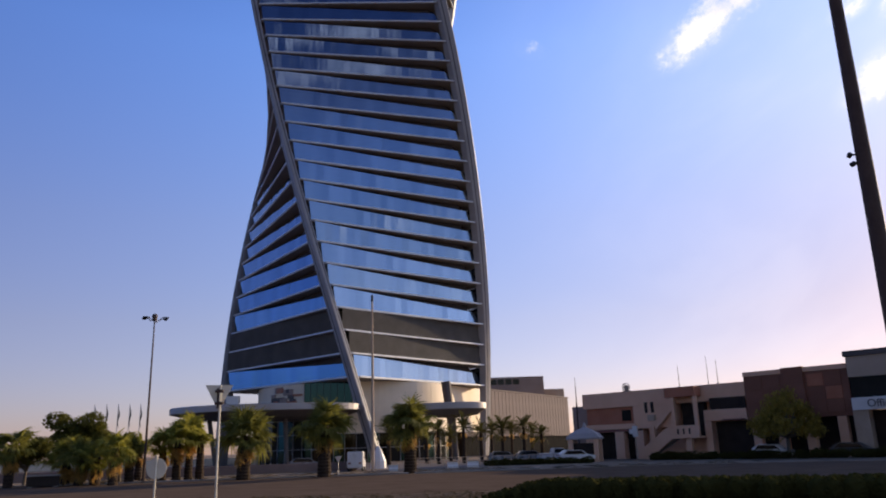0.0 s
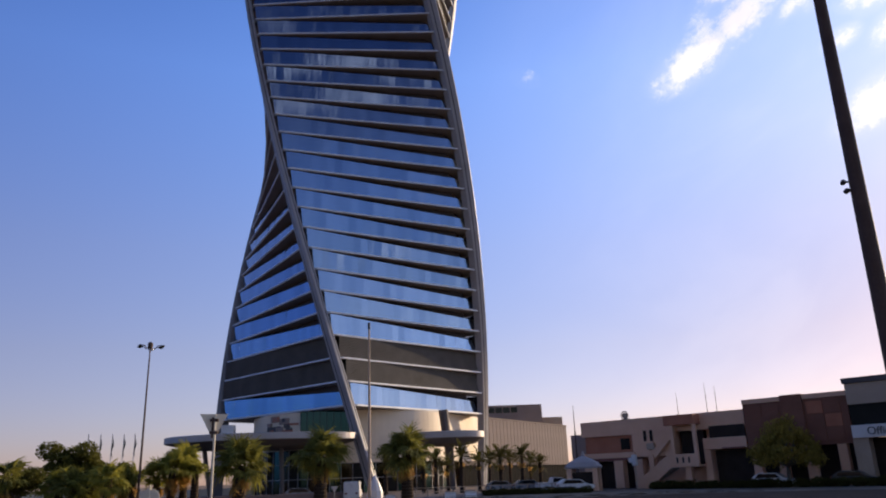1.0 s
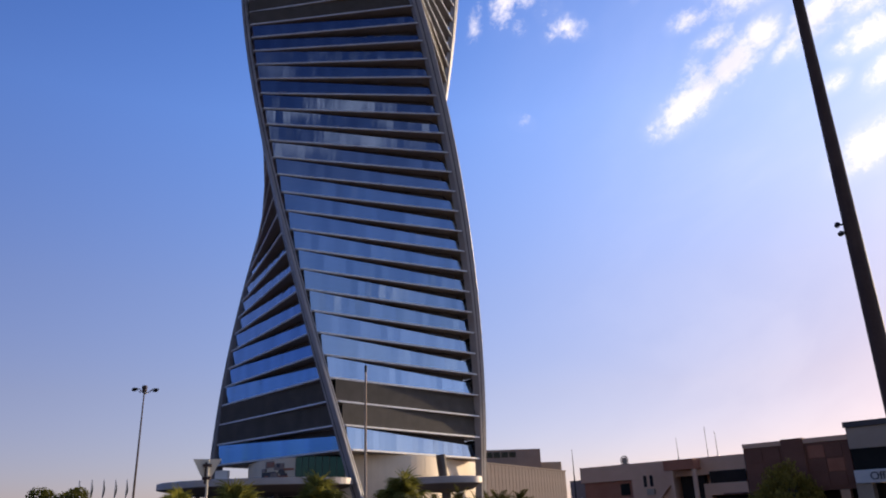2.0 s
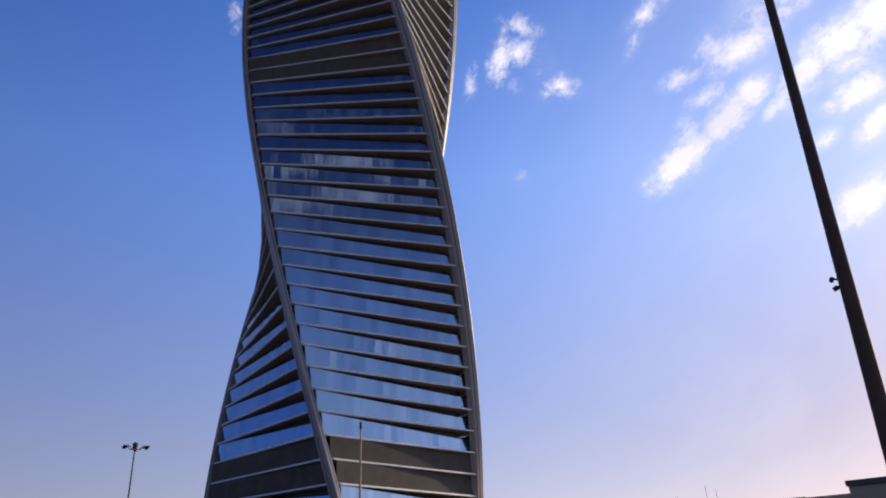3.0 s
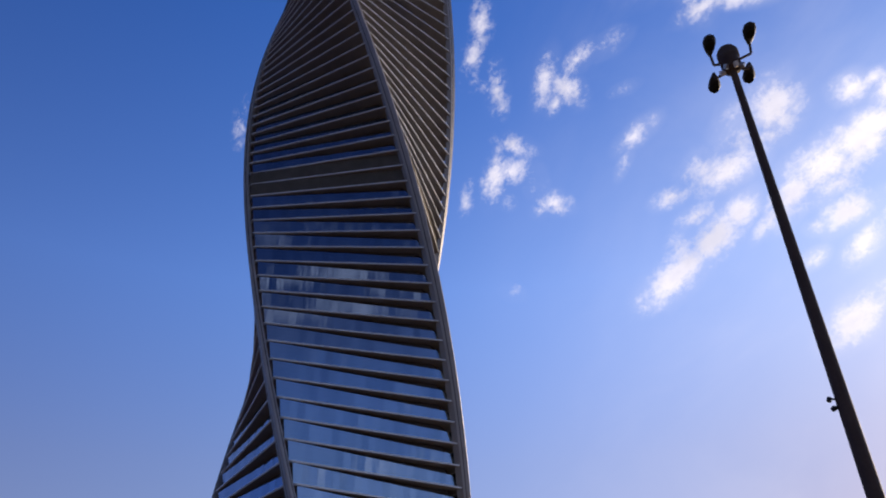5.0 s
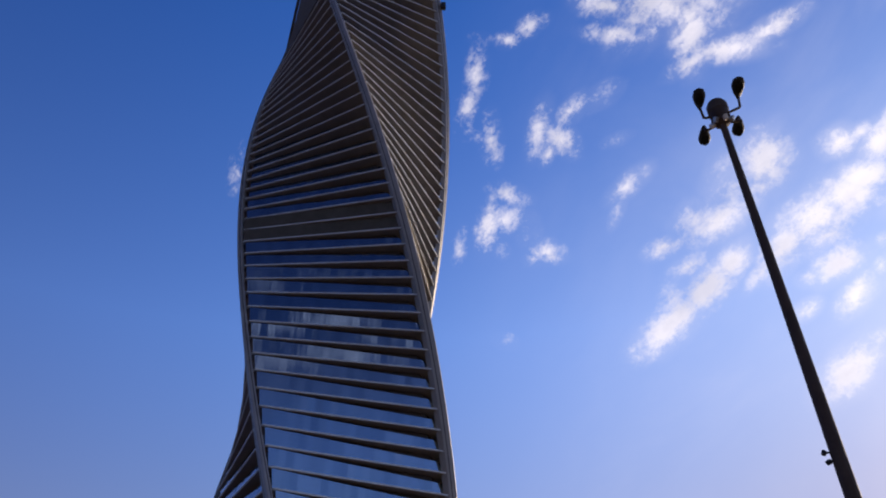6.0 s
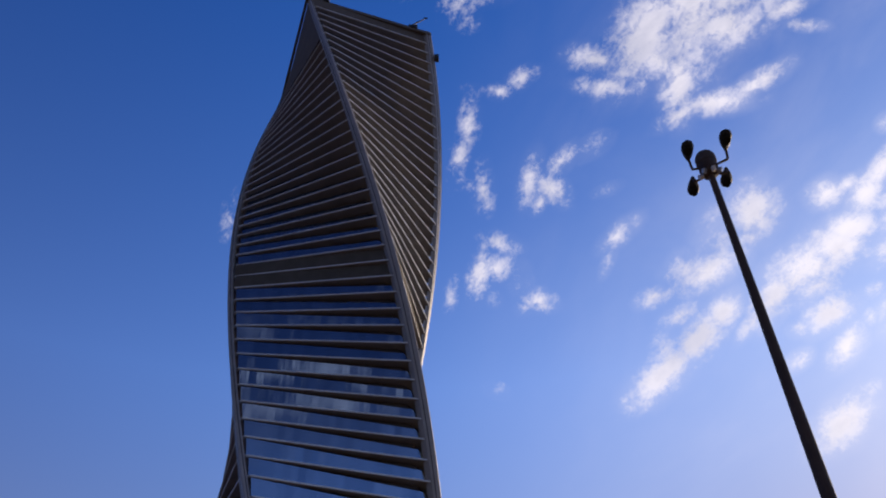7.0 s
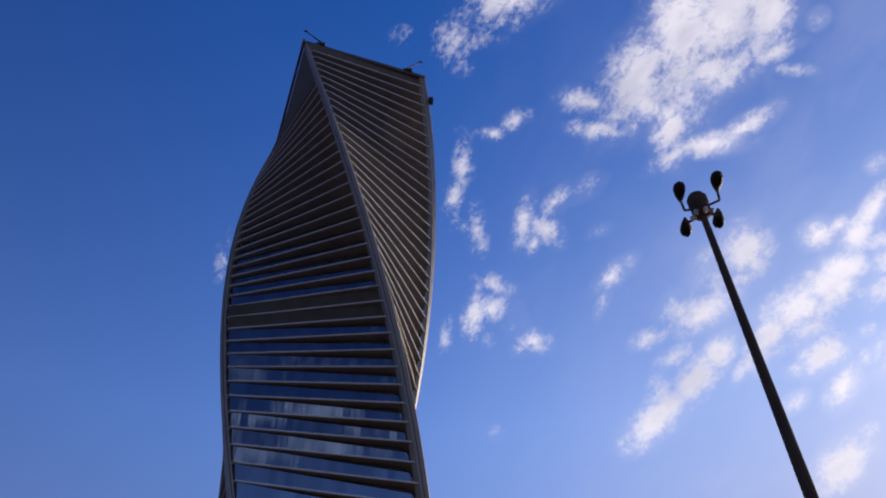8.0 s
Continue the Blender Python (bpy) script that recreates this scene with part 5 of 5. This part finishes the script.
bmesh.ops.triangulate(road_bm, faces=road_bm.faces)
tagged(new("road", mesh_of("road", road_bm, ASPHALT)), "worn brown-grey asphalt road", "road", kind="structure")
paving_bm = bmesh.new()
forecourt = [Vector((-62, 84, 0)), Vector((-4, 90, 0)), Vector((14, 95, 0)), Vector((30, 150, 0)), Vector((26, 235, 0)), Vector((-62, 235, 0))]
paving_bm.faces.new([paving_bm.verts.new((v.x, v.y, 0.03)) for v in forecourt])
bmesh.ops.recalc_face_normals(paving_bm, faces=paving_bm.faces)
bmesh.ops.triangulate(paving_bm, faces=paving_bm.faces)
tagged(new("pavement", mesh_of("pavement", paving_bm, PAVING)), "dusty pale stone paving of the forecourt", "pavement", kind="structure")
bed_bm = bmesh.new()
bmesh.ops.create_grid(bed_bm, x_segments=1, y_segments=1, size=1, matrix=Matrix.Translation((-10, 34.0, 0.012)) @ Matrix.Diagonal((60, 6.6, 1, 1)))
tagged(new("planting_bed", mesh_of("planting_bed", bed_bm, SOIL)), "dark brown soil of the planted median", "ground", kind="structure")
bed_rng = random.Random(17)
bed_lobes = [(bed_rng.uniform(-34, 30), bed_rng.uniform(73, 80), 0.05, bed_rng.uniform(0.3, 0.8)) for _ in range(160)]
bed_lobes += [(bed_rng.uniform(-26, 20), bed_rng.uniform(31, 39), 0.05, bed_rng.uniform(0.4, 0.9)) for _ in range(260)]
me = leaf_cloud(bed_rng, bed_lobes, 40000, 0.07)
for v in me.vertices:
    v.co.z = abs(v.co.z) * 0.35 + 0.02
me.materials.append(BEDLEAF)
tagged(new("ground_cover", me), "low dark red-brown ground cover planting", "plants", kind="stuff")

# ---- small street furniture ----
for az, d, w in ((0.5, 88.0, 1.2), (2.0, 90.0, 1.3), (-3.9, 84.0, 1.0)):
    b = thing("traffic_barrier", Matrix.Translation(spot(az, d)) @ pose(0, 0, 0, 0, 0, 5), "white plastic road barrier on the forecourt", "barrier", "forecourt barriers")
    outline = [(-0.30, 0.0), (0.30, 0.0), (0.30, 0.22), (0.12, 0.38), (0.09, 0.62), (-0.09, 0.62), (-0.12, 0.38), (-0.30, 0.22)]
    bm = prism(bmesh.new(), outline, -w / 2, w / 2)
    part("body", bm, WHITE, b, m=Matrix(((0, 0, 1, 0), (1, 0, 0, 0), (0, 1, 0, 0), (0, 0, 0, 1))))
    part("cap", boxed(-w / 2, -0.11, 0.62, w / 2, 0.11, 0.67, bevel=0.02), GREYWALL, b)
planter = thing("planter_box", Matrix.Translation(spot(-27.5, 75.0)) @ pose(0, 0, 0, 0, 0, 30), "long dark planter box on the kerb side", "planter")
part("trough", boxed(-1.25, -0.45, 0.12, 1.25, 0.45, 0.95, bevel=0.04), SHADE, planter)
part("rim", boxed(-1.32, -0.53, 0.95, 1.32, 0.53, 1.05, bevel=0.02), CONCRETE, planter)
for x in (-1.0, 1.0):
    part("foot", boxed(x - 0.2, -0.35, 0, x + 0.2, 0.35, 0.13), CONCRETE, planter)
meter = thing("camera_post", ROW @ Matrix.Translation((9.9, -2.0, 0)), "slim pale post with a white control box", "post")
part("post", tubed((0, 0, 0), (0, 0, 3.3), 0.09, 0.07, n=10), GREYWALL, meter)
part("control_box", boxed(-0.32, -0.2, 2.9, 0.32, 0.2, 4.3, bevel=0.05), WHITE, meter)
part("side_box", boxed(-0.85, -0.15, 3.3, -0.32, 0.15, 3.9, bevel=0.04), WHITE, meter)
